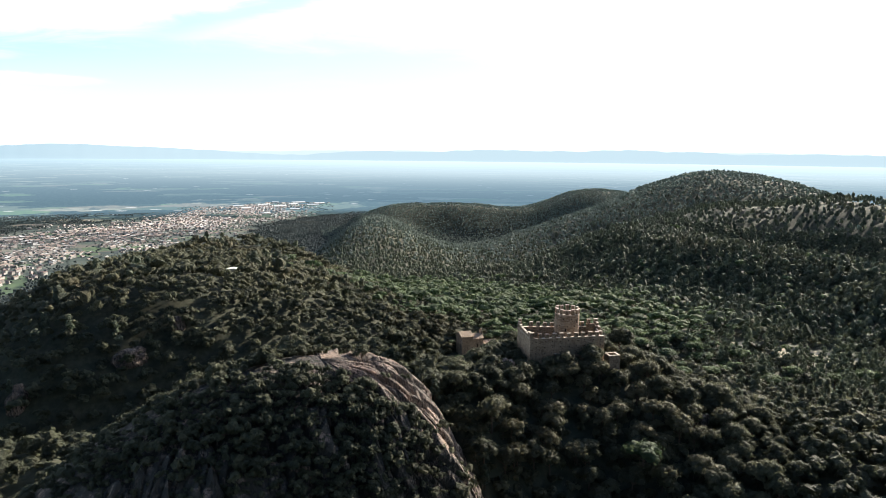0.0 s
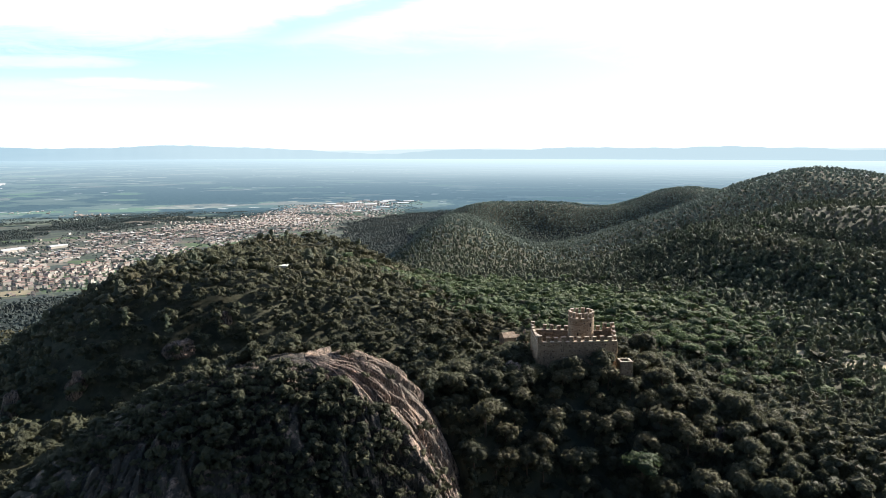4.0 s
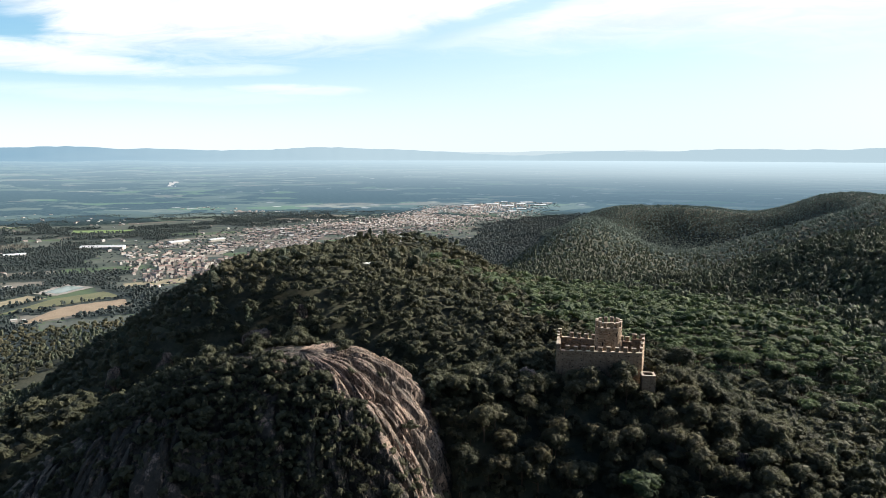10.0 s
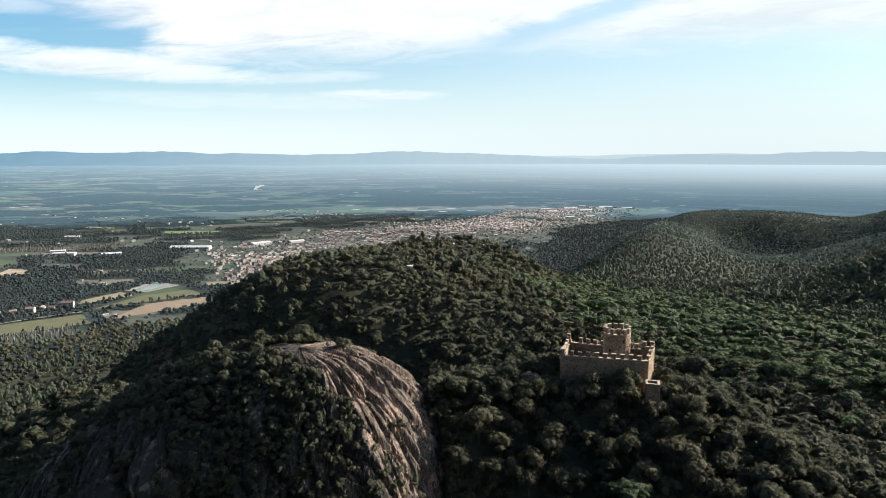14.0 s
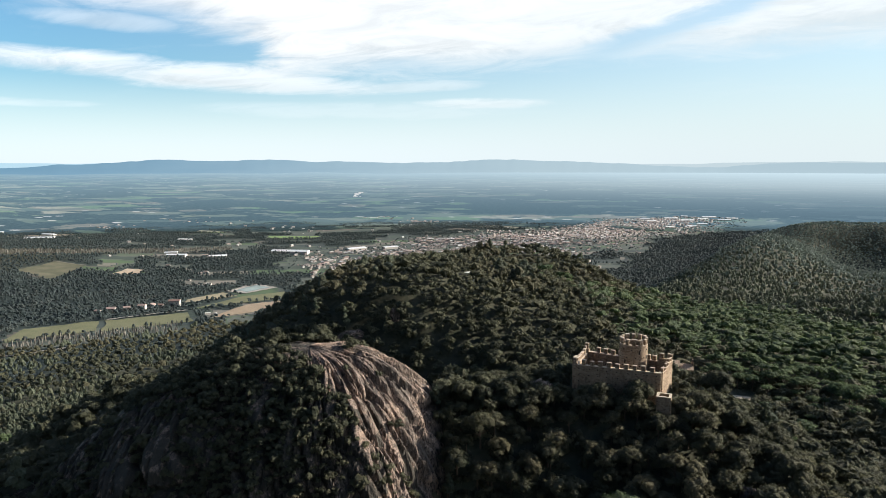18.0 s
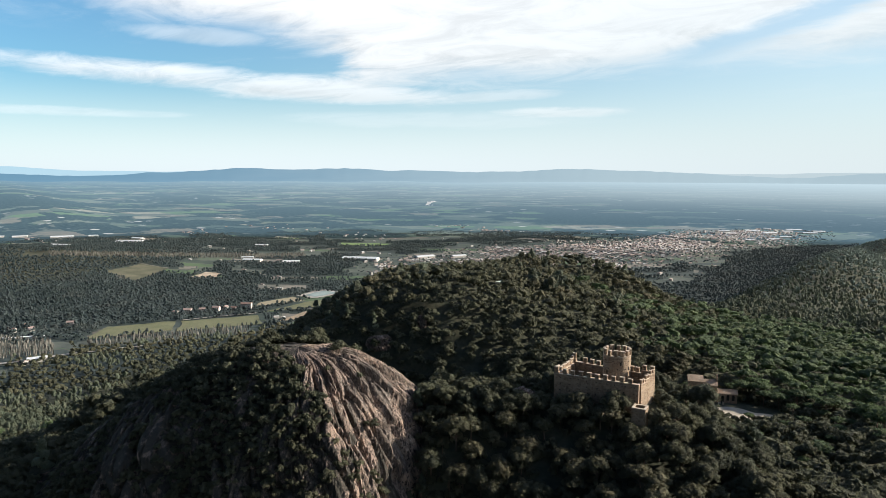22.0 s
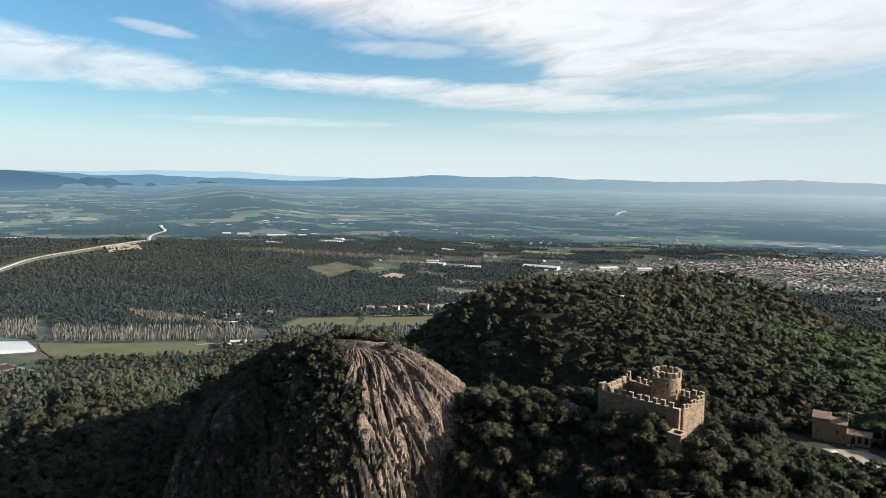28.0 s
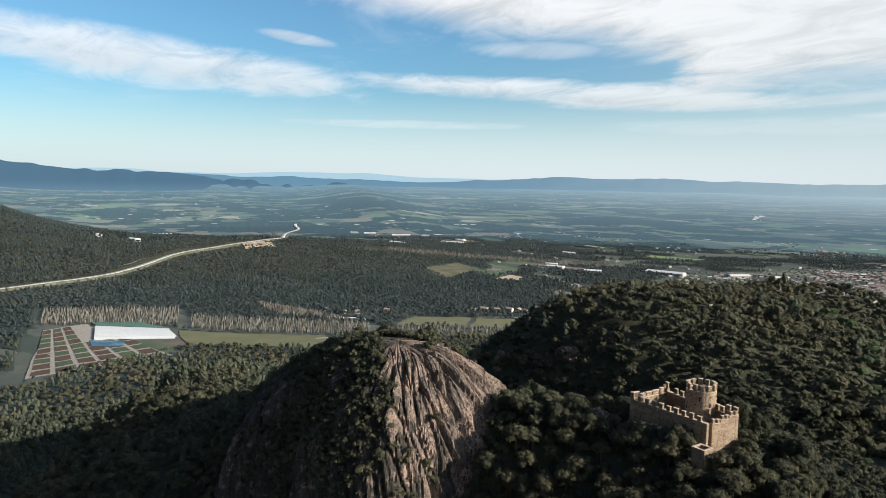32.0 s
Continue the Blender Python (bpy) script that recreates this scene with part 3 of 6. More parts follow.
# ---------------------------------------------------------------- the ground, out to the horizon
def make_ground():
    """One sheet in rings round the massif, finest where the plain is looked over."""
    az = np.radians(np.concatenate([np.arange(-112, 68, 0.36), np.arange(68, 248, 3.0)]))
    r = np.concatenate([np.linspace(0.05, 60, 12), np.linspace(66, 700, 96), np.linspace(713, 3300, 170), np.linspace(3350, 4900, 24)])
    r, az = np.meshgrid(r, az, indexing="ij")
    x, y = EYE[0] + r * np.sin(az), EYE[1] + r * np.cos(az)
    z = land(x, y)
    under = dome(x, y)
    grove, plot = (wooded(x, y, z) & ~open_land(x, y)).astype(float), plot_of(x, y)
    z = np.where(under > z - 3, np.minimum(z, under - 3.0), z) - 10.0 * smooth(3280, 3340, r)
    me = raw_mesh("ground", np.stack([x, y, z], -1).reshape(-1, 3), grid_faces(*r.shape, True)[:, ::-1], [SOIL], soft=True)
    me.attributes.new("grove", "FLOAT", "POINT").data.foreach_set("value", grove.ravel().astype(np.float32))
    me.attributes.new("plot", "FLOAT", "POINT").data.foreach_set("value", plot.ravel().astype(np.float32))
    tagged(new("ground", me), "wooded hills falling to a wide plain of fields and woods", "ground", kind="structure")


def make_range(name, label, mat, far, rise, low):
    """A distant range of hills on the horizon: rise gives its height in degrees for each bearing."""
    az = np.radians(np.arange(-125, 75.01, 0.12))
    top = np.tan(np.radians(rise(np.degrees(az))))
    cx, cy, cz = EYE[0], EYE[1], 58.0
    rows = []
    for k, back in ((0.0, 0.0), (0.35, 50.0), (0.7, 105.0), (1.0, 165.0)):
        t = low + (top - low) * k
        d = far + back
        rows.append(np.stack([cx + d * np.sin(az), cy + d * np.cos(az), cz + d * t], -1))
    verts = np.concatenate(rows)
    tagged(new(name, raw_mesh(name, verts, grid_faces(4, len(az)), [mat], soft=True)), label, "hills", kind="structure")


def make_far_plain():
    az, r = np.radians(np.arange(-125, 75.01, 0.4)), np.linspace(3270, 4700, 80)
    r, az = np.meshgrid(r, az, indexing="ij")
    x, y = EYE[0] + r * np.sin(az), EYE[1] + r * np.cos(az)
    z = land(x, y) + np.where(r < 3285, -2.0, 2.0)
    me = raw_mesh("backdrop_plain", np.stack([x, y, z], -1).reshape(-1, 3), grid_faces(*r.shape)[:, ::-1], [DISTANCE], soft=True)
    tagged(new("backdrop_plain", me), "far plain of fields and woods fading into painted haze", "plain", kind="structure")


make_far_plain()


def bell(a, c, h, w):
    return h * np.exp(-0.5 * ((a - c) / w) ** 2)


def main_range(a):
    v = 0.02 + 0.10 * wave(a, 0 * a, 5.0, 21) + 0.06 * wave(a, 0 * a, 1.7, 22) + 0.03 * wave(a, 0 * a, 0.6, 23)
    v = v + bell(a, -16, 0.28, 3.0) + bell(a, -41, 0.24, 4.0) + bell(a, -35, 0.14, 2.0) - bell(a, -1.5, 0.40, 3.5) - bell(a, -58, 0.30, 5.0)
    return v + bell(a, 22, 0.14, 7.0)


def left_range(a):
    v = -0.55 + 0.20 * wave(a, 0 * a, 3.4, 31) + 0.09 * wave(a, 0 * a, 0.7, 36) + 0.10 * wave(a, 0 * a, 1.3, 32)
    return v + bell(a, -90, 1.55, 5.5) + bell(a, -76, 0.72, 3.2) + bell(a, -82, 0.35, 3.0) - 0.9 * smooth(-66, -50, a)


def pale_range(a):
    v = -0.05 + 0.12 * wave(a, 0 * a, 6.0, 41) + 0.05 * wave(a, 0 * a, 2.0, 42)
    return v + bell(a, -80, 0.50, 4.0) + bell(a, -68, 0.34, 4.5) + bell(a, -60, 0.26, 3.0) + bell(a, 30, 0.2, 14.0)


make_range("backdrop_range", "long range of hills in painted blue haze", RIDGE, 4590.0, main_range, -0.0265)
make_range("backdrop_foothills", "wooded foothills in darker painted blue haze", RIDGE_NEAR, 4540.0, left_range, -0.029)
make_range("backdrop_far_range", "mountains on the horizon, palest in painted haze", RIDGE_PALE, 4720.0, pale_range, -0.018)


# ---------------------------------------------------------------- the granite dome
def dome_ring(t):
    """Once round the ridge for t in 0..1: half a circle at A, along the front, half a circle at B, along the back. Gives the way along the ridge and the flank's direction."""
    base = math.atan2(-DOME_WAY[1], -DOME_WAY[0])
    if t < 0.36:
        s, a = 0.0, base + math.pi / 2 - math.pi * t / 0.36
    elif t < 0.64:
        s, a = DOME_LONG * (t - 0.36) / 0.28, base - math.pi / 2
    elif t < 0.76:
        s, a = DOME_LONG, base - math.pi / 2 - math.pi * (t - 0.64) / 0.12
    else:
        s, a = DOME_LONG * (1 - (t - 0.76) / 0.24), base + math.pi / 2
    return s, math.cos(a), math.sin(a)


def blocks(u, v, seed):
    """Jointed rock: a random number for each block, and how far a place lies from the joints round it."""
    iu, iv = np.floor(u), np.floor(v)
    first, second, own = np.full(u.shape, 9.0), np.full(u.shape, 9.0), np.zeros(u.shape)
    for di in (-1, 0, 1):
        for dj in (-1, 0, 1):
            a, b = iu + di, iv + dj
            d = np.hypot(u - a - lattice(a, b, seed), v - b - lattice(a, b, seed + 1))
            near = d < first
            second = np.where(near, first, np.minimum(second, d))
            own = np.where(near, lattice(a, b, seed + 2), own)
            first = np.where(near, d, first)
    return own, second - first


def make_dome():
    turns, steps = 640, 120
    rings = np.array([dome_ring(t) for t in np.linspace(0, 1, turns, endpoint=False)])
    along, nrm = rings[:, 0], rings[:, 1:]
    ridge = DOME_A + DOME_WAY * along[:, None]
    reach = dome_reach(nrm[:, 0], nrm[:, 1])
    phi = np.linspace(0.0, radians(86), steps)
    d = reach[None, :] * np.sin(phi)[:, None]
    x = ridge[None, :, 0] + nrm[None, :, 0] * d
    y = ridge[None, :, 1] + nrm[None, :, 1] * d
    z = dome_crest(along)[None, :] - dome_drop(np.sin(phi)[:, None], nrm[None, :, 0], nrm[None, :, 1])
    # gullies and ribs that run down the flanks, ledges across them
    round_ = np.cumsum(np.hypot(*(np.roll(ridge + nrm * reach[:, None], -1, 0) - (ridge + nrm * reach[:, None])).T))[None, :] + 0 * d
    drift = round_ + 2.2 * wave(x, y, 9, 11) + 0.10 * d * np.sin(d * 0.21)
    ribs = 2 * np.abs(wave(drift, d * 0.10, 4.6, 12)) ** 0.6 - 1
    fine = 2 * np.abs(wave(drift, d * 0.16, 1.9, 13)) ** 0.6 - 1
    ledge = wave(round_ * 0.3, d, 3.4, 14)
    lump = wave(x, y, 16, 15)
    k = smooth(4, 16, d)
    crinkle = 1.1 * np.abs(wave(round_ + 0.4 * d, d * 0.5, 1.5, 18)) ** 0.7 + 1.1 * np.abs(wave(round_ - 0.35 * d, d * 0.6, 3.0, 19)) ** 0.7
    ledge = ledge + k * crinkle
    big, joint = blocks(drift / 6.5 + d * 0.07, d / 14.0, 501)
    small, split = blocks(drift / 3.0 - d * 0.03, d / 10.0, 505)
    chips, nick = blocks(drift / 1.3 + d * 0.05, d / 3.6, 509)
    slabs = 2.6 * (big - 0.5) - 1.5 * np.exp(-(joint / 0.11) ** 2) + 1.1 * (small - 0.5) - 0.8 * np.exp(-(split / 0.11) ** 2) + 0.25 * (chips - 0.5)
    push = k * (0.60 * ribs + 0.12 * fine + 0.15 * ledge + 1.6 * lump + slabs + 0.7) + (1 - k) * (0.5 * lump + 0.15 * fine)
    tilt = np.sin(phi)[:, None]
    x, y, z = x + nrm[None, :, 0] * push * tilt, y + nrm[None, :, 1] * push * tilt, z + push * (1 - 0.6 * tilt)
    rock = thing("granite_dome", "rounded granite dome, bare tan slabs furrowed by gullies", "rock")
    verts, faces = np.stack([x, y, z], -1).reshape(-1, 3), grid_faces(steps, turns, True)
    column = (faces[:, 0] % turns) / turns + 0.035 * wave(round_.ravel(), d.ravel(), 3.0, 16)[faces[:, 0]] + 0.03 * wave(round_.ravel(), d.ravel(), 9.0, 17)[faces[:, 0]]
    share = (d / reach[None, :]).ravel()[faces[:, 0]]
    column = column % 1.0
    rim = 0.345 - 0.12 * share          # the bare slab ends at the buttress; past it the rock's colour holds shade
    pieces = (("bare_slab", "bare tan slab furrowed by gullies", column < rim), ("front_flank", "ledges overgrown with bushes, rock darkened for shade", (column >= rim) & (column < 0.70)),
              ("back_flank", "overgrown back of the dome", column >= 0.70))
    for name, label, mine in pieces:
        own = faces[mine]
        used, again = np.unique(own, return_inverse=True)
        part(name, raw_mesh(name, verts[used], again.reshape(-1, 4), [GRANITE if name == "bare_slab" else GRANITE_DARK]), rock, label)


make_dome()


def make_rock(name, label, at, size, turn, seed):
    bm = bmesh.new()
    bmesh.ops.create_icosphere(bm, subdivisions=4, radius=1.0)
    for v in bm.verts:
        p = v.co.copy()
        k = 1 + 0.34 * noise.noise(p * 1.3 + Vector((seed, 0, 0))) + 0.16 * noise.noise(p * 3.7 + Vector((0, seed, 0)))
        k += 0.10 * abs(noise.noise(Vector((p.x * 6, p.y * 6, p.z * 1.2 + seed))))
        v.co = Vector((p.x * size[0], p.y * size[1], p.z * size[2])) * k
    x, y = at
    z = float(land(x, y))
    thing(name, label, "rock", "outcrops in the woods", mesh=bm_mesh(name, bm, GRANITE), at=pose(x, y, z + size[2] * 0.15, 0, 0, turn))


for at, size, turn, seed in (((-125.5, 114.0), (2.6, 2.0, 4.6), 20, 1.7), ((-29.0, -15.5), (7.5, 2.6, 4.2), 35, 2.9), ((-22.0, -12.0), (4.5, 2.2, 3.8), 55, 4.1),
                             ((28.0, -28.0), (2.2, 1.4, 3.8), 10, 9.4), ((-429.0, -17.0), (7.0, 4.0, 6.0), 40, 3.3), ((-205.0, 91.0), (4.0, 3.0, 8.5), 10, 5.2), ((-141.0, 101.0), (6.5, 3.0, 4.5), 25, 6.6), ((-178.0, 88.0), (4.0, 2.5, 6.5), 40, 7.3), ((-60.0, 220.0), (2.0, 1.5, 5.5), 0, 12.4)):
    make_rock("rock_outcrop", "weathered granite outcrop standing among the trees", at, size, turn, seed)


# ---------------------------------------------------------------- the plan of the plain
def inside(x, y, corners):
    """True for places inside a convex four-cornered plot."""
    c = np.array(corners, float)
    turn = np.sign(np.cross(c[1] - c[0], c[2] - c[1]))
    ok = np.ones(np.shape(x), bool)
    for a, b in zip(c, np.roll(c, -1, 0)):
        ok &= turn * ((b[0] - a[0]) * (y - a[1]) - (b[1] - a[1]) * (x - a[0])) > 0
    return ok


TOWN = ((-830, 1440, 170), (-960, 1800, 300), (-760, 2350, 420), (-470, 2950, 400), (-230, 3500, 330), (-120, 3950, 230))


def in_town(x, y):
    """How deep in the town a place lies, along its spine: over 0 inside."""
    x, y = np.asarray(x, float), np.asarray(y, float)
    deep = np.full(np.broadcast(x, y).shape, -9.0)
    for (ax, ay, aw), (bx_, by_, bw) in zip(TOWN, TOWN[1:]):
        t = np.clip(((x - ax) * (bx_ - ax) + (y - ay) * (by_ - ay)) / ((bx_ - ax) ** 2 + (by_ - ay) ** 2), 0, 1)
        deep = np.maximum(deep, 1 - np.hypot(x - ax - t * (bx_ - ax), y - ay - t * (by_ - ay)) / (aw + t * (bw - aw)))
    return deep + 0.30 * wave(x, y, 260, 95) + 0.12 * wave(x, y, 90, 96)


FIELDS = (
    ("meadow", "green crop beside the nursery", FIELD_GREEN, ((-1071, 166), (-1183, 191), (-1010, 385), (-915, 345))),
    ("long_field", "pale green vineyard below the farm", FIELD_GREEN, ((-1038, 552), (-1097, 640), (-1031, 733), (-966, 671))),
    ("farm_field", "pale green field beside the farm", FIELD_GREEN, ((-952, 665), (-1023, 739), (-938, 864), (-866, 793))),
    ("ploughed_field", "brown ploughed field at the foot of the hill", FIELD_BROWN, ((-858, 824), (-890, 985), (-821, 1075), (-775, 1010))),
    ("green_field", "green field beside the pond", FIELD_GREEN, ((-958, 892), (-968, 1060), (-915, 1150), (-848, 1108))),
    ("upper_field", "pale strip of field above the farm", FIELD_TAN, ((-1012, 926), (-1044, 974), (-1036, 1078), (-980, 1061))),
    ("hill_foot_field", "dry field at the edge of the suburb", FIELD_TAN, ((-905, 1195), (-930, 1245), (-820, 1370), (-790, 1290))),
    ("airfield_meadow", "bright green meadow at the edge of town", FIELD_LAWN, ((40, 3150), (-30, 3420), (300, 3800), (420, 3500))),
    ("clearing", "thinly grown clearing on the wooded rise", FIELD_SCRUB, ((-1648, 1038), (-1691, 1180), (-1595, 1195), (-1500, 1015))),
    ("small_clearing", "small sandy clearing in the woods", CUTTING, ((-1445, 1135), (-1487, 1240), (-1440, 1245), (-1400, 1195))),
    ("valley_meadow", "green meadow in the far valley", FIELD_LAWN, ((-1700, 2150), (-1760, 2260), (-1560, 2330), (-1530, 2230))),
    ("long_meadow", "long green strip among the woods", FIELD_LAWN, ((-2350, 2200), (-2400, 2290), (-2080, 2420), (-2060, 2340))),
)
NURSERY = ((-990, -70), (-1300, -20), (-1330, 75), (-1000, 125))
POPLARS = (((-1196, 205), (-1302, 235), (-1060, 515), (-965, 455)), ((-1358, -20), (-1500, 0), (-1385, 240), (-1240, 200)), ((-1240, 385), (-1375, 400), (-1215, 465), (-1110, 500)),
           ((-988, 516), (-1023, 541), (-860, 765), (-815, 705)), ((-1912, 1028), (-1967, 1063), (-1590, 1815), (-1520, 1735)))
HIGHWAY = ((-1700, -230), (-1745, -90), (-1788, 59), (-1850, 195), (-1905, 262), (-1985, 338), (-2025, 400), (-2060, 557), (-2090, 650), (-2180, 790), (-2420, 960),
           (-2760, 1080), (-3040, 1150), (-3287, 1259), (-3464, 1392), (-3598, 1485), (-3842, 1564))


def near_road(x, y, width):
    ok = np.zeros(np.shape(x), bool)
    for a, b in zip(HIGHWAY, HIGHWAY[1:]):
        ax, ay, bx_, by_ = *a, *b
        t = np.clip(((x - ax) * (bx_ - ax) + (y - ay) * (by_ - ay)) / ((bx_ - ax) ** 2 + (by_ - ay) ** 2), 0, 1)
        ok |= np.hypot(x - ax - t * (bx_ - ax), y - ay - t * (by_ - ay)) < width
    return ok


def open_land(x, y):
    """True on fields, roads, water and streets, where no wood grows."""
    ok = in_town(x, y) > 0
    for q in [f[3] for f in FIELDS] + [((-990, -80), (-1320, -30), (-1345, 150), (-1090, 185)), *POPLARS]:
        c = np.array(q, float)
        ok |= inside(x, y, c.mean(0) + (c - c.mean(0)) * 1.12)
    ok |= near_road(x, y, 30)
    ok |= np.hypot((x + 985) / 60.0, (y - 1140) / 60.0) < 1
    return ok


def plots_at(x, y):
    """Plots of the plain: the row and column of the one that a place lies in."""
    x, y = np.asarray(x, float), np.asarray(y, float)
    u = x * 0.86 + y * 0.51 + 45 * wave(x, y, 330, 301) + 90 * wave(x, y, 900, 302)
    v = -x * 0.51 + y * 0.86 + 35 * wave(x, y, 280, 303) + 90 * wave(x, y, 1000, 304)
    row = np.floor(v / 78.0)
    return row, np.floor(u / 190.0 + 7 * lattice(row, row * 0, 305))


def plot_of(x, y):
    return lattice(*plots_at(x, y), 306)


def wooded(x, y, z):
    """True where woods stand on the plain; hillsides are wooded all over."""
    x, y = np.asarray(x, float), np.asarray(y, float)
    share = 0.80 - 0.16 * smooth(1600, 2100, np.hypot(x - EYE[0], y - EYE[1])) + 0.34 * wave(x, y, 520, 307) + 0.16 * wave(x, y, 190, 308)
    share = share + 0.16 * smooth(700, -300, y) * smooth(-900, -1300, x) - 0.30 * smooth(-0.6, 0.1, in_town(x, y)) + 0.9 * smooth(-226, -205, z) + 0.9 * smooth(-380, -200, x - 0.10 * (y - 1200)) * smooth(3000, 2500, y) + 0.7 * np.exp(-0.5 * (np.hypot(x + 1270, y - 960) / 230) ** 2)
    return lattice(*plots_at(x, y), 309) * 0.75 + 0.125 + 0.22 * wave(x, y, 60, 310) < share


make_ground()


# ---------------------------------------------------------------- the castle
castle = thing("castle", "small ruined stone castle with a round keep and battlements", "castle")
FL, FR, BR, BL = (-14.2, -8.9), (7.8, -8.9), (9.8, 0.6), (-13.4, 4.7)
THICK = 0.95


def wall_frame(a, b):
    """The pose of a wall from a to b: x along it, y towards its inner side."""
    way = math.degrees(math.atan2(b[1] - a[1], b[0] - a[0]))
    return pose(a[0], a[1], 0, 0, 0, way), math.hypot(b[0] - a[0], b[1] - a[1])


def solid(name, pieces, mat, parent, at, label="", bevel=0.06):
    bm = bmesh.new()
    for p in pieces:
        box(bm, *p, bevel=bevel)
    bmesh.ops.recalc_face_normals(bm, faces=bm.faces)
    ob = part(name, bm_mesh(name, bm, mat), parent, label)
    ob.matrix_local = at
    return ob


def battlement(parent, at, spots, base, tall=1.25, wide=1.05, deep=0.62):
    """Merlons along a wall, each with its own mortar cap."""
    r = random.Random(int(base * 100) + len(spots))
    for s, z in spots:
        w, h = wide * (0.9 + 0.2 * r.random()), tall * (0.88 + 0.22 * r.random())
        m = solid("merlon", [(-w / 2, w / 2, 0.0, deep, -0.02, h)], WALL, parent, at @ pose(s, 0.04, z), bevel=0.09)
        solid("merlon_cap", [(-w / 2 - 0.05, w / 2 + 0.05, -0.06, deep + 0.05, h - 0.003, h + 0.10)], CAP, m, Matrix.Identity(4), "pale weathered capping", bevel=0.03)


def crest(parent, at, a, b, z, y0=-0.05, y1=THICK + 0.05):
    solid("wall_capping", [(a, b, y0, y1, z - 0.01, z + 0.07)], CAP, parent, at, "pale mortar capping", bevel=0.02)


# front wall, with a slit and the stepped end over the corner
at, long_ = wall_frame(FL, FR)
front = solid("front_wall", [(0, long_, 0, THICK, -4.5, 6.2), (0.01, 1.3, 0.01, THICK - 0.01, 6.1, 6.8)], WALL, castle, at, "rubble wall in shade")
crest(front, Matrix.Identity(4), 1.32, long_ - 0.02, 6.2)
battlement(front, Matrix.Identity(4), [(0.62, 6.75)] + [(2.9 + 2.12 * i, 6.22) for i in range(9)], 6.8)
holes = random.Random(8)
for z in (1.9, 3.6, 5.2):
    for i in range(9):
        s = 1.4 + 2.4 * i + 0.5 * holes.random()
        solid("putlog_hole", [(s, s + 0.26, -0.012, 0.05, z, z + 0.26)], DARK, front, Matrix.Identity(4), "small dark hole", bevel=0.0)
# the left wall: tall slabs that step down towards the back
at, long_ = wall_frame(BL, FL)
left = solid("left_wall", [(0, long_, 0, THICK, -4.5, 6.1)], WALL, castle, at)
crest(left, Matrix.Identity(4), 0.02, long_ - 0.02, 6.1)
for a, b, top in ((0.0, 1.5, 8.0), (1.75, 3.1, 7.5), (3.5, 5.9, 7.2), (6.2, 8.3, 7.1), (8.6, 10.4, 7.0), (10.9, long_, 7.8)):
    m = solid("merlon", [(a, b, 0.03, 0.62, 6.15, top)], WALL, left, Matrix.Identity(4), "broad stepped merlon")
    solid("merlon_cap", [(a - 0.04, b + 0.04, -0.01, 0.67, top - 0.003, top + 0.1)], CAP, m, Matrix.Identity(4), "pale weathered capping", bevel=0.03)
# the back wall, in two lengths beside the keep
at, long_ = wall_frame(BR, BL)
back = solid("back_wall", [(0, 7.0, 0, THICK, -3.5, 6.6), (0, 3.4, 0.0, THICK, 6.5, 7.5)], WALL, castle, at)
crest(back, Matrix.Identity(4), 3.4, 7.0, 6.6)
battlement(back, Matrix.Identity(4), [(0.62, 7.5), (2.7, 7.5), (4.6, 6.65), (6.1, 6.65)], 6.6)
back2 = solid("back_wall", [(12.6, long_, 0, THICK, -3.5, 6.5), (long_ - 1.3, long_, 0, THICK, 6.4, 7.4)], WALL, castle, at)
crest(back2, Matrix.Identity(4), 12.6, long_ - 1.3, 6.5)
battlement(back2, Matrix.Identity(4), [(13.6 + 2.0 * i, 6.55) for i in range(4)] + [(long_ - 0.62, 7.4)], 6.7)
# the right wall climbs from a gap at the corner
at, long_ = wall_frame((8.05, -7.1), BR)
right = solid("right_wall", [(0, long_, 0, THICK, -5.5, 5.9), (2.4, long_, 0, THICK - 0.02, 5.8, 6.6), (5.0, long_, 0, THICK - 0.04, 6.5, 7.2)], WALL, castle, at, "sunlit rubble wall")
crest(right, Matrix.Identity(4), 0.0, 2.4, 5.9)
crest(right, Matrix.Identity(4), 2.4, 5.0, 6.6)
crest(right, Matrix.Identity(4), 5.0, long_, 7.2)
battlement(right, Matrix.Identity(4), [(0.5, 5.95), (1.85, 5.95), (3.2, 6.65), (4.5, 6.65), (5.8, 7.25), (7.1, 7.25)], 5.9, 0.9, 0.72)
corner = solid("corner_pier", [(6.85, 7.8, -8.9 + THICK, -6.9 + 0.7, -5.0, 0.6)], WALL, castle, Matrix.Identity(4), "narrow pier beside the gap")
solid("courtyard", [(-13.2, 8.6, -8.2, 3.4, -0.6, 0.15)], COURT, castle, Matrix.Identity(4), "bare reddish earth", bevel=0.0)


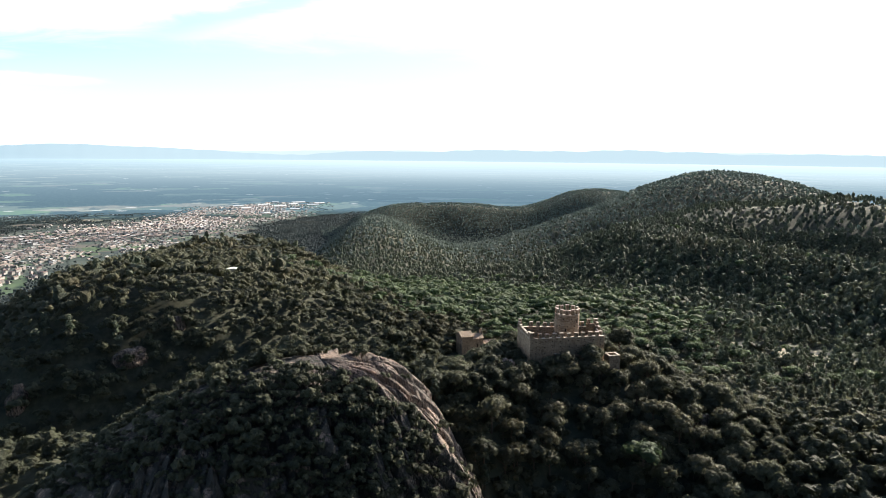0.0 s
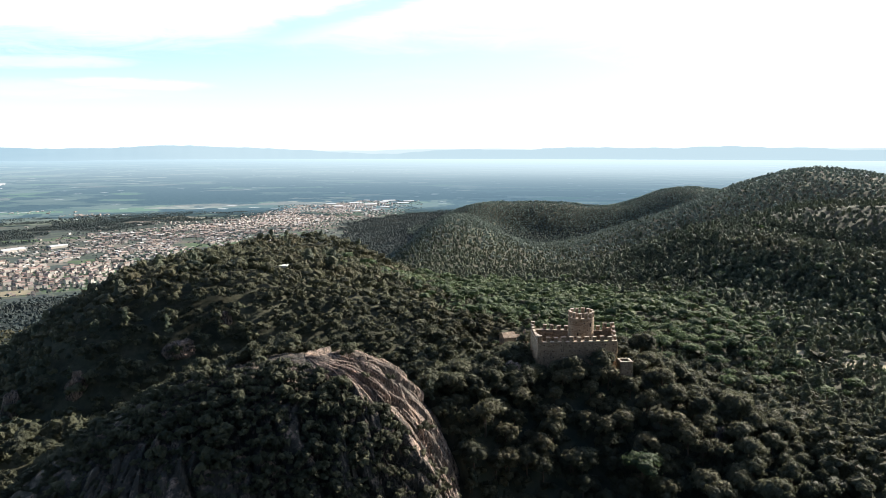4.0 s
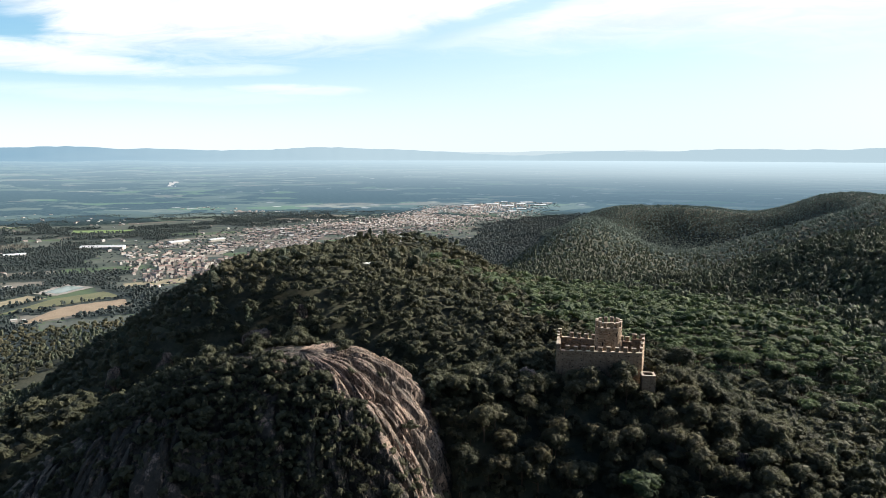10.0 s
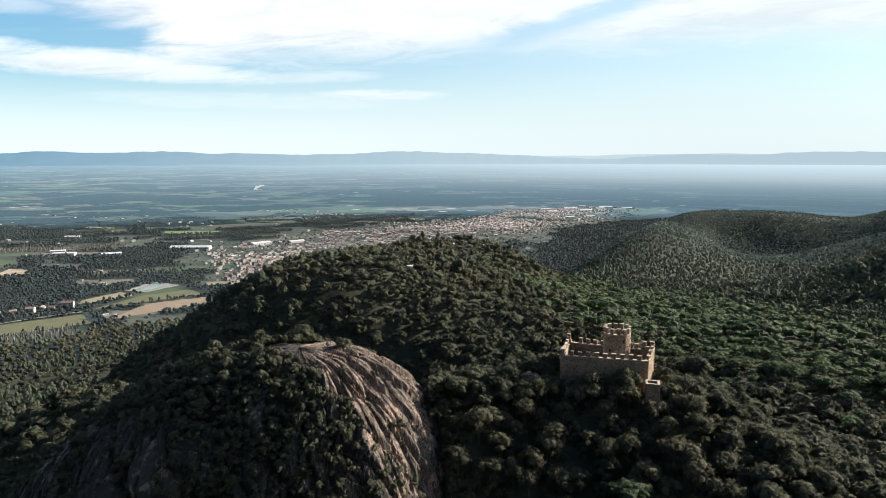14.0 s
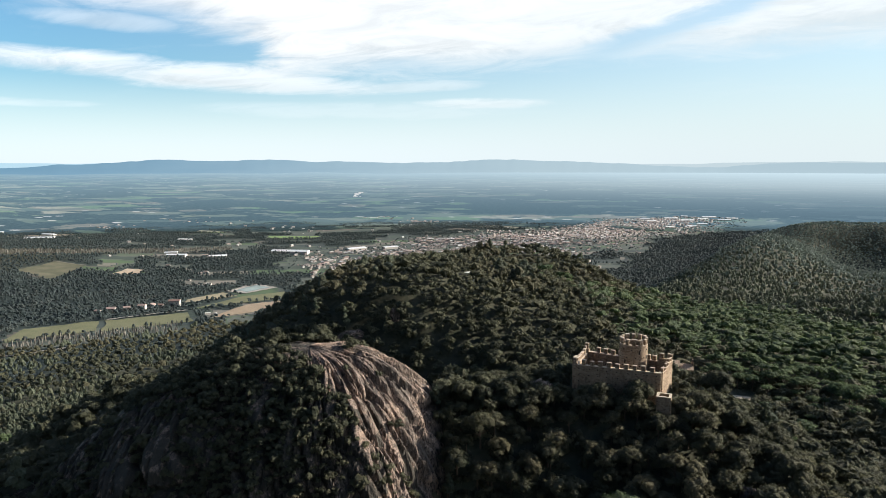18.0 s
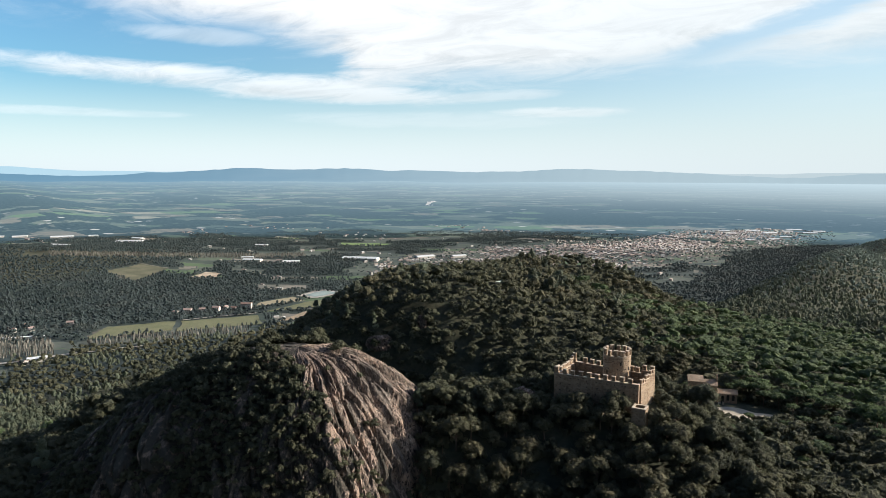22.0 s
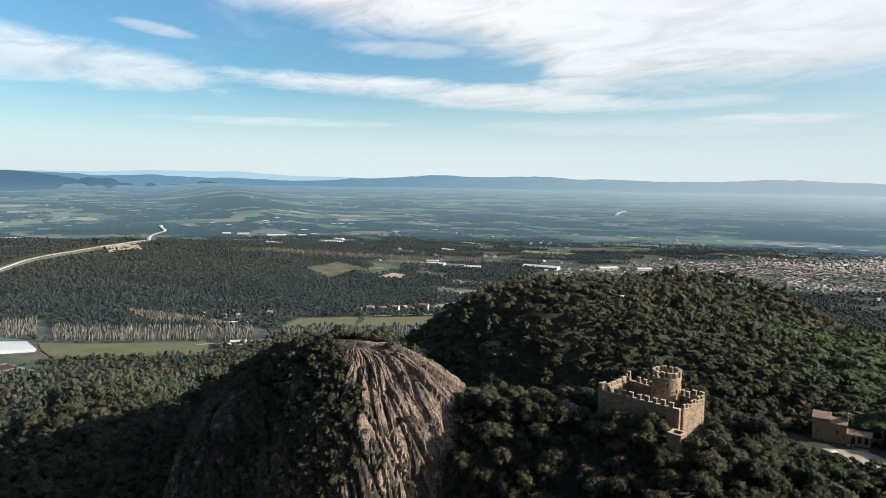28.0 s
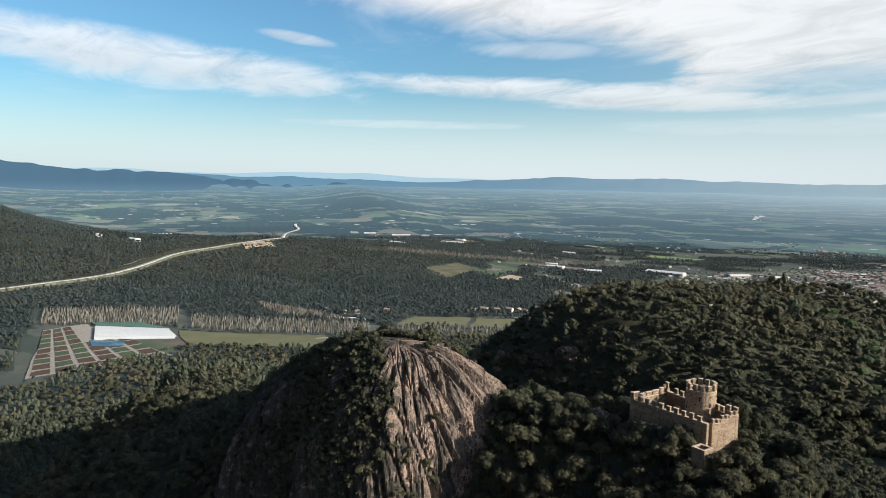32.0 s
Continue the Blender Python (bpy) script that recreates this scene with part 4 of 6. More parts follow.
def tower():
    """The round keep: a slightly battered drum with an open top and twelve merlons."""
    seg, inner = 56, 2.55
    prof = [(3.72, -4.0), (3.68, 0.0), (3.60, 6.0), (3.54, 11.1), (inner, 11.1), (inner, 9.7), (0.02, 9.7)]
    a = np.arange(seg) * 2 * math.pi / seg
    verts = np.concatenate([np.stack([r * np.cos(a), r * np.sin(a), 0 * a + z], -1) for r, z in prof])
    me = raw_mesh("keep", verts, grid_faces(len(prof), seg, True)[:, ::-1], [WALL])
    keep = part("keep", me, castle, "round stone tower")
    cap = [(3.58, 11.09), (3.58, 11.17), (inner - 0.05, 11.17), (inner - 0.05, 11.09)]
    verts = np.concatenate([np.stack([r * np.cos(a), r * np.sin(a), 0 * a + z], -1) for r, z in cap])
    part("keep_capping", raw_mesh("keep_capping", verts, grid_faces(4, seg, True)[:, ::-1], [CAP]), keep, "pale mortar capping")
    r = random.Random(5)
    for i in range(12):
        t = 30 * i + 8
        w, h = 0.98 * (0.92 + 0.16 * r.random()), 1.50 * (0.9 + 0.16 * r.random())
        m = solid("merlon", [(2.95, 3.56, -w / 2, w / 2, 11.15, 11.15 + h)], WALL, keep, pose(0, 0, 0, 0, 0, t), bevel=0.08)
        solid("merlon_cap", [(2.91, 3.61, -w / 2 - 0.05, w / 2 + 0.05, 11.147 + h, 11.25 + h)], CAP, m, Matrix.Identity(4), "pale weathered capping", bevel=0.03)
    for z in (3.4, 5.6, 7.8, 9.8):
        for t in range(0, 360, 36):
            solid("putlog_hole", [(3.2, 3.66, -0.12, 0.12, z, z + 0.24)], DARK, keep, pose(0, 0, 0, 0, 0, t + 9 * z), "small dark hole", bevel=0.0)
    for t, z in ((-118, 6.3), (-60, 8.8), (-160, 4.6), (-20, 7.5)):
        solid("slit", [(3.3, 3.68, -0.16, 0.16, z, z + 0.95)], DARK, keep, pose(0, 0, 0, 0, 0, t), "narrow dark window slit", bevel=0.0)


tower()


def arch(parent, at, span, tall, deep, thick):
    """A small round-headed arch in one mesh."""
    bm = bmesh.new()
    n = 14
    ring = []
    for i in range(n + 1):
        a = math.pi * i / n
        for r, w in ((span / 2, 0), (span / 2 + thick, 0), (span / 2 + thick, deep), (span / 2, deep)):
            ring.append(bm.verts.new((r * math.cos(a), w, tall + r * math.sin(a))))
    for i in range(n):
        for j in range(4):
            a, b = i * 4 + j, i * 4 + (j + 1) % 4
            bm.faces.new((ring[a], ring[b], ring[b + 4], ring[a + 4]))
    for s in (-1, 1):
        x0, x1 = sorted((s * span / 2, s * (span / 2 + thick)))
        box(bm, x0, x1, 0, deep, -0.5, tall)
    bmesh.ops.recalc_face_normals(bm, faces=bm.faces)
    ob = part("arch", bm_mesh("arch", bm, WALL), parent, "round stone arch beside the keep")
    ob.matrix_local = at


arch(castle, pose(-5.6, -1.6, 2.6, 0, 0, 25), 1.5, 1.6, 0.6, 0.4)
solid("inner_wall", [(-7.0, -4.4, -1.3, -0.6, 0.1, 2.7)], WALL, castle, Matrix.Identity(4), "low inner wall under the arch")


def bastion(name, x0, x1, y0, y1, z0, z1, t, label):
    """A low square enclosure, open on top."""
    b = thing(name, label, "bastion")
    for part_name, s in (("front", (x0, x1, y0, y0 + t, z0, z1)), ("back", (x0, x1, y1 - t, y1, z0, z1)), ("side", (x0, x0 + t, y0 + t, y1 - t, z0, z1)), ("side", (x1 - t, x1, y0 + t, y1 - t, z0, z1))):
        w = solid(part_name, [s], WALL, b, Matrix.Identity(4))
        solid("capping", [(s[0] - 0.03, s[1] + 0.03, s[2] - 0.03, s[3] + 0.03, z1 - 0.004, z1 + 0.09)], CAP, w, Matrix.Identity(4), "pale mortar capping", bevel=0.02)
    solid("floor", [(x0 + t, x1 - t, y0 + t, y1 - t, z0, z1 - 1.3)], COURT, b, Matrix.Identity(4), bevel=0.0)
    return b


bastion("corner_bastion", 7.2, 10.6, -13.5, -10.1, -5.5, 1.75, 0.55, "low square stone bastion open on top, at the castle's corner")
bastion("front_bastion", -7.2, -4.0, -11.3, -8.95, -4.5, 1.9, 0.4, "small stone turret base against the front wall")


# ---------------------------------------------------------------- the chapel below the castle
chapel = thing("chapel", "small stone chapel with tiled roofs and an arched porch", "chapel", at=Matrix.LocRotScale((-0.3, 126.9, -39.0), Euler((0, 0, radians(11.7))), (0.82, 0.92, 1.18)))
ROOM = Matrix.Identity(4)


def gable(name, x0, x1, y0, y1, eave, rise, parent, over=0.45, along="x"):
    """A saddle roof with its thickness, ridge along x."""
    bm = bmesh.new()
    ym = (y0 + y1) / 2
    rows = []
    for x in (x0 - over, x1 + over):
        pts = [(y0 - over, eave - 0.15), (ym, eave + rise), (y1 + over, eave - 0.15), (y1 + over, eave - 0.37), (ym, eave + rise - 0.24), (y0 - over, eave - 0.37)]
        rows.append([bm.verts.new((x, y, z)) for y, z in pts])
    for i in range(6):
        j = (i + 1) % 6
        bm.faces.new((rows[0][i], rows[0][j], rows[1][j], rows[1][i]))
    for r in rows:
        bm.faces.new((r[0], r[1], r[4], r[5]))
        bm.faces.new((r[1], r[2], r[3], r[4]))
    bmesh.ops.recalc_face_normals(bm, faces=bm.faces)
    part(name, bm_mesh(name, bm, TILES), parent, "old terracotta tiles")


def gabled_walls(name, x0, x1, y0, y1, eave, rise, parent, mat=None):
    bm = bmesh.new()
    ym = (y0 + y1) / 2
    rows = [[bm.verts.new((x, y, z)) for y, z in ((y0, -3.0), (y0, eave - 0.3), (ym, eave + rise - 0.3), (y1, eave - 0.3), (y1, -3.0))] for x in (x0, x1)]
    for i in range(5):
        j = (i + 1) % 5
        bm.faces.new((rows[0][i], rows[0][j], rows[1][j], rows[1][i]))
    for r in rows:
        bm.faces.new(r)
    bmesh.ops.recalc_face_normals(bm, faces=bm.faces)
    return part(name, bm_mesh(name, bm, mat or CHAPEL), parent)


def opening(parent, x, y, z, w, h, face, label="dark round-headed opening"):
    """A near-black plug that paints the shade of a round-headed opening; face is the side it looks to."""
    bm = bmesh.new()
    pts = [(-w / 2, 0), (w / 2, 0)] + [(w / 2 * math.cos(a), h - w / 2 + w / 2 * math.sin(a)) for a in (radians(d) for d in range(0, 181, 18))]
    rows = [[bm.verts.new((px_, d, pz_)) for px_, pz_ in pts] for d in (-0.02, 0.25)]
    for i in range(len(pts)):
        j = (i + 1) % len(pts)
        bm.faces.new((rows[0][i], rows[0][j], rows[1][j], rows[1][i]))
    for r in rows:
        bm.faces.new(r)
    bmesh.ops.recalc_face_normals(bm, faces=bm.faces)
    ob = part("opening", bm_mesh("opening", bm, DARK), parent, label)
    ob.matrix_local = pose(x, y, z, 0, 0, face)


gabled_walls("choir", 0.0, 7.0, 0.0, 7.2, 7.6, 1.5, chapel)
gable("choir_roof", 0.0, 7.0, 0.0, 7.2, 7.6, 1.5, chapel)
nave = gabled_walls("nave", 7.0, 14.2, 0.5, 6.7, 6.4, 1.4, chapel)
gable("nave_roof", 7.5, 14.0, 0.5, 6.7, 6.4, 1.4, chapel)
solid("bell_gable", [(13.9, 14.5, 2.2, 5.0, 6.8, 8.9), (13.9, 14.5, 2.9, 4.3, 8.8, 9.6)], CHAPEL, chapel, ROOM, "little bell gable")
opening(chapel, 14.5, 3.6, 7.4, 0.8, 1.5, 90)
porch = gabled_walls("porch", 14.2, 24.0, 0.8, 6.4, 3.7, 0.9, chapel)
gable("porch_roof", 14.4, 24.0, 0.8, 6.4, 3.7, 0.9, chapel)
for i in range(3):
    opening(porch, 17.0 + 2.6 * i, 0.8, 1.0 if i else 0.0, 1.35, 2.1 if i else 2.7, 0, "dark arch of the porch")
for i in range(3):
    opening(porch, 24.0, 2.0 + 1.6 * i, 1.2, 1.0, 1.9, 90, "arched window in the gable end")
opening(nave, 10.5, 0.5, 2.6, 0.6, 1.4, 0, "narrow nave window")
opening(nave, 14.2, 3.6, 4.3, 0.9, 1.4, 90, "round-headed window over the porch")
solid("stone_bench", [(14.7, 16.0, -1.5, -0.6, -0.4, 0.55)], CAP, chapel, ROOM, "pale stone bench by the porch")
solid("stone_bench", [(16.8, 17.6, -1.7, -1.0, -0.4, 0.9)], CAP, chapel, ROOM, "pale stone block by the porch")


def yard():
    n = 40
    u, v = np.meshgrid(np.linspace(-1, 1, n), np.linspace(-1, 1, n))
    k = np.sqrt(np.clip(1 - v * v / 2, 0, 1)), np.sqrt(np.clip(1 - u * u / 2, 0, 1))
    a = np.arctan2(v, u)
    edge = 1 + 0.16 * np.sin(3 * a + 1) + 0.1 * np.sin(7 * a)
    x, y = 26 + u * k[0] * 19 * edge, 116 + v * k[1] * 9 * edge
    verts = np.stack([x, y, land(x, y) + 0.12], -1).reshape(-1, 3)
    tagged(new("yard", raw_mesh("yard", verts, grid_faces(n, n), [SAND], soft=True)), "pale sandy yard beside the chapel", "yard", kind="structure")


yard()


def van():
    v = thing("van", "white van parked on the sandy yard", "van", at=pose(11.5, 113.2, float(land(11.5, 113.2)) + 0.02, 0, 0, 62))
    paint = material("white_van_paint", lambda n: gloss(n, (0.80, 0.80, 0.79), 0.25))
    glass = material("dark_van_glass", lambda n: gloss(n, (0.02, 0.022, 0.025), 0.08))
    tyre = material("tyre_rubber", lambda n: gloss(n, (0.025, 0.025, 0.025), 0.85))
    bm = bmesh.new()
    side = [(-2.3, 0.35), (-2.35, 1.2), (-2.2, 1.95), (1.0, 1.98), (1.75, 1.15), (2.35, 0.95), (2.4, 0.35)]
    rows = [[bm.verts.new((x, y, z)) for x, z in side] for y in (-0.92, 0.92)]
    for i in range(len(side)):
        j = (i + 1) % len(side)
        bm.faces.new((rows[0][i], rows[0][j], rows[1][j], rows[1][i]))
    for r in rows:
        bm.faces.new(r)
    bmesh.ops.recalc_face_normals(bm, faces=bm.faces)
    bmesh.ops.bevel(bm, geom=list(bm.edges), offset=0.08, segments=2, affect="EDGES")
    part("body", bm_mesh("body", bm, paint), v)
    for s in (-1, 1):
        y0, y1 = sorted((s * 0.90, s * 0.935))
        part("side_window", box_mesh("side_window", glass, (-1.9, 0.9, y0, y1, 1.25, 1.78)), v, "dark glass")
    bm = bmesh.new()
    box(bm, -0.02, 0.02, -0.78, 0.78, -0.42, 0.42)
    w = part("windscreen", bm_mesh("windscreen", bm, glass), v, "dark glass")
    w.matrix_local = pose(1.39, 0, 1.57, 0, -42, 0)
    bm = bmesh.new()
    bmesh.ops.create_cone(bm, cap_ends=True, segments=20, radius1=0.34, radius2=0.34, depth=0.22, matrix=pose(0, 0, 0, 90, 0, 0))
    wheel = bm_mesh("wheel", bm, tyre)
    for x in (-1.5, 1.55):
        for y in (-0.84, 0.84):
            part("wheel", wheel, v).matrix_local = pose(x, y, 0.34)


van()


def tank():
    """The round white water tank on the hill behind."""
    x, y = -108.0, 172.0
    z = float(land(x, y))
    white = material("whitewash", lambda n: gloss(n, n.mix(n.noise(local(n), 0.8, 4.0), (0.52, 0.52, 0.48), (0.78, 0.78, 0.74)), 0.8))
    t = thing("water_tank", "low round whitewashed water tank among the pines", "tank", at=pose(x, y, z + 1.4))
    bm = bmesh.new()
    bmesh.ops.create_cone(bm, cap_ends=True, segments=32, radius1=3.0, radius2=3.0, depth=5.5, matrix=pose(0, 0, 0.4))
    part("drum", bm_mesh("drum", bm, white), t)
    bm = bmesh.new()
    bmesh.ops.create_cone(bm, cap_ends=True, segments=32, radius1=3.25, radius2=3.15, depth=0.35, matrix=pose(0, 0, 3.3))
    part("lid", bm_mesh("lid", bm, white), t, "flat pale lid")


tank()


# ---------------------------------------------------------------- fields, roads and water on the plain
def drape(name, label, corners, mat, category, lift=0.5, n=14, kind="structure", parent=None):
    """A four-cornered plot laid over the ground, with a wavering edge."""
    c = np.array(corners, float)
    u, v = np.meshgrid(np.linspace(0, 1, n), np.linspace(0, 1, n))
    p = ((1 - u) * (1 - v))[..., None] * c[0] + (u * (1 - v))[..., None] * c[1] + (u * v)[..., None] * c[2] + ((1 - u) * v)[..., None] * c[3]
    wide = 0.035 * max(np.linalg.norm(c[1] - c[0]), np.linalg.norm(c[2] - c[1]))
    if wide > 3:
        p[..., 0] += wide * wave(p[..., 0], p[..., 1], wide * 9, 201)
        p[..., 1] += wide * wave(p[..., 0], p[..., 1], wide * 9, 202)
    verts = np.concatenate([p, (land(p[..., 0], p[..., 1]) + lift)[..., None]], -1).reshape(-1, 3)
    me = raw_mesh(name, verts, grid_faces(n, n), [mat], soft=True)
    if parent is not None:
        return part(name, me, parent, label)
    return tagged(new(name, me), label, category, kind=kind)


drape("hillside_clearing", "pale bare clearing among the pines", ((123, 103), (131, 124), (214, 94), (206, 73)), FIELD_TAN, "clearing", 0.5)
for name, label, mat, corners in FIELDS:
    drape(name, label, corners, mat, "field", 1.0)
drape("farm_track", "pale track along the field", ((-1036, 748), (-1028, 742), (-955, 880), (-962, 884)), GRAVEL, "track", 1.6)
drape("stream_track", "pale track below the poplars", ((-1000, 372), (-992, 366), (-905, 560), (-912, 566)), GRAVEL, "track", 1.6)
drape("pond", "shallow pale green irrigation pond", ((-1028, 1113), (-1034, 1198), (-980, 1182), (-989, 1108)), POND, "pond", 1.8)
drape("pond_bank", "pale bank round the pond", ((-1042, 1098), (-1050, 1214), (-966, 1194), (-978, 1092)), GRAVEL, "bank", 1.3)
# pale roof-sheet colour stands in for the glint on the water
drape("river_bend", "bend of a river, its glint painted pale", ((-2147, 3660), (-2157, 3708), (-2111, 3731), (-2106, 3682)), SHEET, "river", 2.0)


def ribbon(name, label, line, width, mat, lift, category):
    """A road along a line, smoothed."""
    p = np.array(line, float)
    t = np.linspace(0, len(p) - 1, 8 * len(p))
    x, y = np.interp(t, np.arange(len(p)), p[:, 0]), np.interp(t, np.arange(len(p)), p[:, 1])
    k = np.ones(9) / 9
    x = np.concatenate([x[:4], np.convolve(x, k, "valid"), x[-4:]])
    y = np.concatenate([y[:4], np.convolve(y, k, "valid"), y[-4:]])
    z = land(x, y)
    z = np.concatenate([z[:4], np.convolve(z, k, "valid"), z[-4:]]) + lift
    dx, dy = np.gradient(x), np.gradient(y)
    d = np.hypot(dx, dy)
    nx, ny = -dy / d * width / 2, dx / d * width / 2
    rows = []
    for s, drop in ((-1.5, -lift - 3), (-1.0, 0.0), (-0.06, 0.0), (0.06, 0.0), (1.0, 0.0), (1.5, -lift - 3)):
        rows.append(np.stack([x + s * nx, y + s * ny, z + drop], -1))
    verts = np.concatenate(rows)
    f = grid_faces(6, len(x))
    slots = np.repeat([1, 0, 2, 0, 1], len(x) - 1)
    tagged(new(name, raw_mesh(name, verts, f, [mat, VERGE, VERGE], slots, soft=True)), label, category, kind="structure")


ribbon("highway", "pale two-way highway curving through the woods", HIGHWAY, 18.0, ROAD, 5.0, "road")
drape("road_cutting", "raw earth cutting beside the highway", ((-1930, 235), (-1900, 215), (-1990, 300), (-2010, 325)), CUTTING, "cutting", 7.0)
drape("road_cutting_upper", "raw tan earthworks beside the highway", ((-2070, 610), (-2000, 600), (-2010, 700), (-2110, 720)), CUTTING, "cutting", 6.0)


# ---------------------------------------------------------------- the nursery
nursery = thing("tree_nursery", "tree nursery with white tunnels, beds and a pond", "nursery")
drape("nursery_ground", "pale gravel tracks", NURSERY, GRAVEL, "", 0.9, parent=nursery)
c = np.array(NURSERY, float)
r = random.Random(3)
for i in range(9):
    for j in range(6):
        if i > 4 and j > 2:
            continue
        u0, u1, v0, v1 = (i + 0.10) / 9, (i + 0.90) / 9, (j + 0.12) / 6, (j + 0.88) / 6
        q = [(1 - u) * (1 - v) * c[0] + u * (1 - v) * c[1] + u * v * c[2] + (1 - u) * v * c[3] for u, v in ((u0, v0), (u1, v0), (u1, v1), (u0, v1))]
        drape("bed", "", q, PLOT_DARK if r.random() < 0.6 else PLOT_GREEN, "", 1.5, 4, parent=nursery)
drape("reservoir", "dark blue reservoir", ((-1184, 38), (-1142, 88), (-1106, 72), (-1139, 34)), WATER, "", 1.9, 6, parent=nursery)
drape("shade_net", "dark green shade netting", ((-1325, 60), (-1290, 130), (-1195, 176), (-1288, 62)), NET, "", 4.5, 8, parent=nursery)


def tunnel(a, b, width):
    """One half-round film tunnel from a to b."""
    a, b = np.array(a, float), np.array(b, float)
    way = (b - a) / np.linalg.norm(b - a)
    side = np.array((-way[1], way[0]))
    ang = np.linspace(0, math.pi, 9)
    rows = []
    for p in (a, b):
        z = float(land(*p))
        rows.append(np.stack([p[0] + side[0] * width / 2 * np.cos(ang), p[1] + side[1] * width / 2 * np.cos(ang), z + 0.8 + 5.2 * np.sin(ang)], -1))
    verts = np.concatenate(rows)
    me = raw_mesh("tunnel", verts, grid_faces(2, 9), [PLASTIC], soft=True)
    part("tunnel", me, nursery, "white film tunnel")


lo0, lo1, hi0, hi1 = np.array((-1183, 46.0)), np.array((-1125, 164.0)), np.array((-1280, 64.0)), np.array((-1190, 168.0))
for i in range(9):
    k = (i + 0.5) / 9
    tunnel(lo0 + (hi0 - lo0) * k, lo1 + (hi1 - lo1) * k, 10.2)


# ---------------------------------------------------------------- sheds and farms
def shed(x, y, long_, wide, tall, turn, label, mat=None, name="shed", category="shed", group=""):
    s = thing(name, label, category, group, at=pose(x, y, float(land(x, y)), 0, 0, turn))
    part("wall", box_mesh("wall", TOWN_WALL if mat is None else mat, (-long_ / 2, long_ / 2, -wide / 2, wide / 2, -3.0, tall)), s)
    bm = bmesh.new()
    rows = [[bm.verts.new((xx, yy, zz)) for yy, zz in ((-wide / 2 - 0.5, tall), (0, tall + wide * 0.12), (wide / 2 + 0.5, tall), (0, tall - 0.05))] for xx in (-long_ / 2 - 0.5, long_ / 2 + 0.5)]
    for i in range(4):
        j = (i + 1) % 4
        bm.faces.new((rows[0][i], rows[0][j], rows[1][j], rows[1][i]))
    for q in rows:
        bm.faces.new(q)
    bmesh.ops.recalc_face_normals(bm, faces=bm.faces)
    part("roof", bm_mesh("roof", bm, SHEET), s, "pale sheet roof")


shed(-958, 420, 26, 14, 6, 60, "white shed at the edge of the poplars")
shed(-1143, 494, 92, 9, 3.5, 46, "long low white shed in the fields")
shed(-1332, 1782, 125, 36, 8, 16, "long white industrial shed on the plain")
shed(-1560, 1500, 60, 22, 7, 20, "pale farm sheds in the woods", group="sheds on the plain")
for x, y, l, w, t in ((-1610, 1530, 40, 16, 35), (-1180, 1960, 70, 30, 60), (-1090, 2050, 55, 25, 55), (-2560, 1500, 90, 30, 10), (-2480, 1750, 110, 34, 30), (-2620, 1900, 60, 25, 0),
                      (-2900, 1000, 60, 26, 60), (-2260, 330, 45, 20, 20), (-2520, 480, 60, 20, 70), (-2390, 250, 30, 18, 0), (-2750, 700, 50, 22, 40), (-1890, 1900, 50, 22, 15)):
    shed(x, y, l, w, 7, t, "pale shed among the woods of the plain", group="sheds on the plain")
for x, y, l, w, t in ((-160, 3690, 110, 60, 20), (-90, 3830, 90, 50, 25), (-80, 3490, 80, 40, 15), (-250, 3800, 120, 60, 22), (-60, 3960, 130, 60, 25), (60, 3900, 90, 50, 10),
                      (-330, 3570, 80, 45, 30), (-120, 3340, 70, 40, 10), (20, 3780, 110, 50, 10), (-220, 3260, 70, 30, 40), (-190, 3980, 60, 40, 0), (-380, 3720, 90, 45, 20)):
    shed(x, y, l * 0.6, w * 0.6, 7, t, "large pale warehouse at the end of town", group="warehouses")
for x, y, l, w, t in ((-3010, 1800, 95, 34, 55), (-3170, 1700, 60, 26, 55), (-3230, 1640, 40, 22, 55), (-2930, 1900, 40, 22, 50), (-1450, 1560, 55, 26, 40)):
    shed(x, y, l, w, 7, t, "white industrial shed among the woods", group="sheds on the plain")


def house_meshes(l, w, h, rise):
    wall = bmesh.new()
    rows = [[wall.verts.new((x, y, z)) for y, z in ((-w / 2, -3), (-w / 2, h), (0, h + rise), (w / 2, h), (w / 2, -3))] for x in (-l / 2, l / 2)]
    for i in range(5):
        j = (i + 1) % 5
        wall.faces.new((rows[0][i], rows[0][j], rows[1][j], rows[1][i]))
    for q in rows:
        wall.faces.new(q)
    roof = bmesh.new()
    rows = [[roof.verts.new((x, y, z)) for y, z in ((-w / 2 - 0.5, h - 0.1), (0, h + rise + 0.15), (w / 2 + 0.5, h - 0.1), (w / 2 + 0.5, h + 0.25), (0, h + rise + 0.5), (-w / 2 - 0.5, h + 0.25))] for x in (-l / 2 - 0.4, l / 2 + 0.4)]
    for i in range(6):
        j = (i + 1) % 6
        roof.faces.new((rows[0][i], rows[0][j], rows[1][j], rows[1][i]))
    for q in rows:
        roof.faces.new((q[0], q[1], q[4], q[5]))
        roof.faces.new((q[1], q[2], q[3], q[4]))
    for b in (wall, roof):
        bmesh.ops.recalc_face_normals(b, faces=b.faces)
    return bm_mesh("wall", wall, HOUSE_WALL), bm_mesh("roof", roof, HOUSE_ROOF)


def window_mesh():
    return box_mesh("window", DARK, (-0.55, 0.55, -0.06, 0.06, 0.0, 1.3))


WINDOW = window_mesh()
SHAPES = [house_meshes(*s) for s in ((11, 9, 6, 1.8), (14, 9, 8.5, 1.8), (9, 8, 5, 1.6), (18, 11, 10, 2.0), (12, 10, 12, 1.6))]


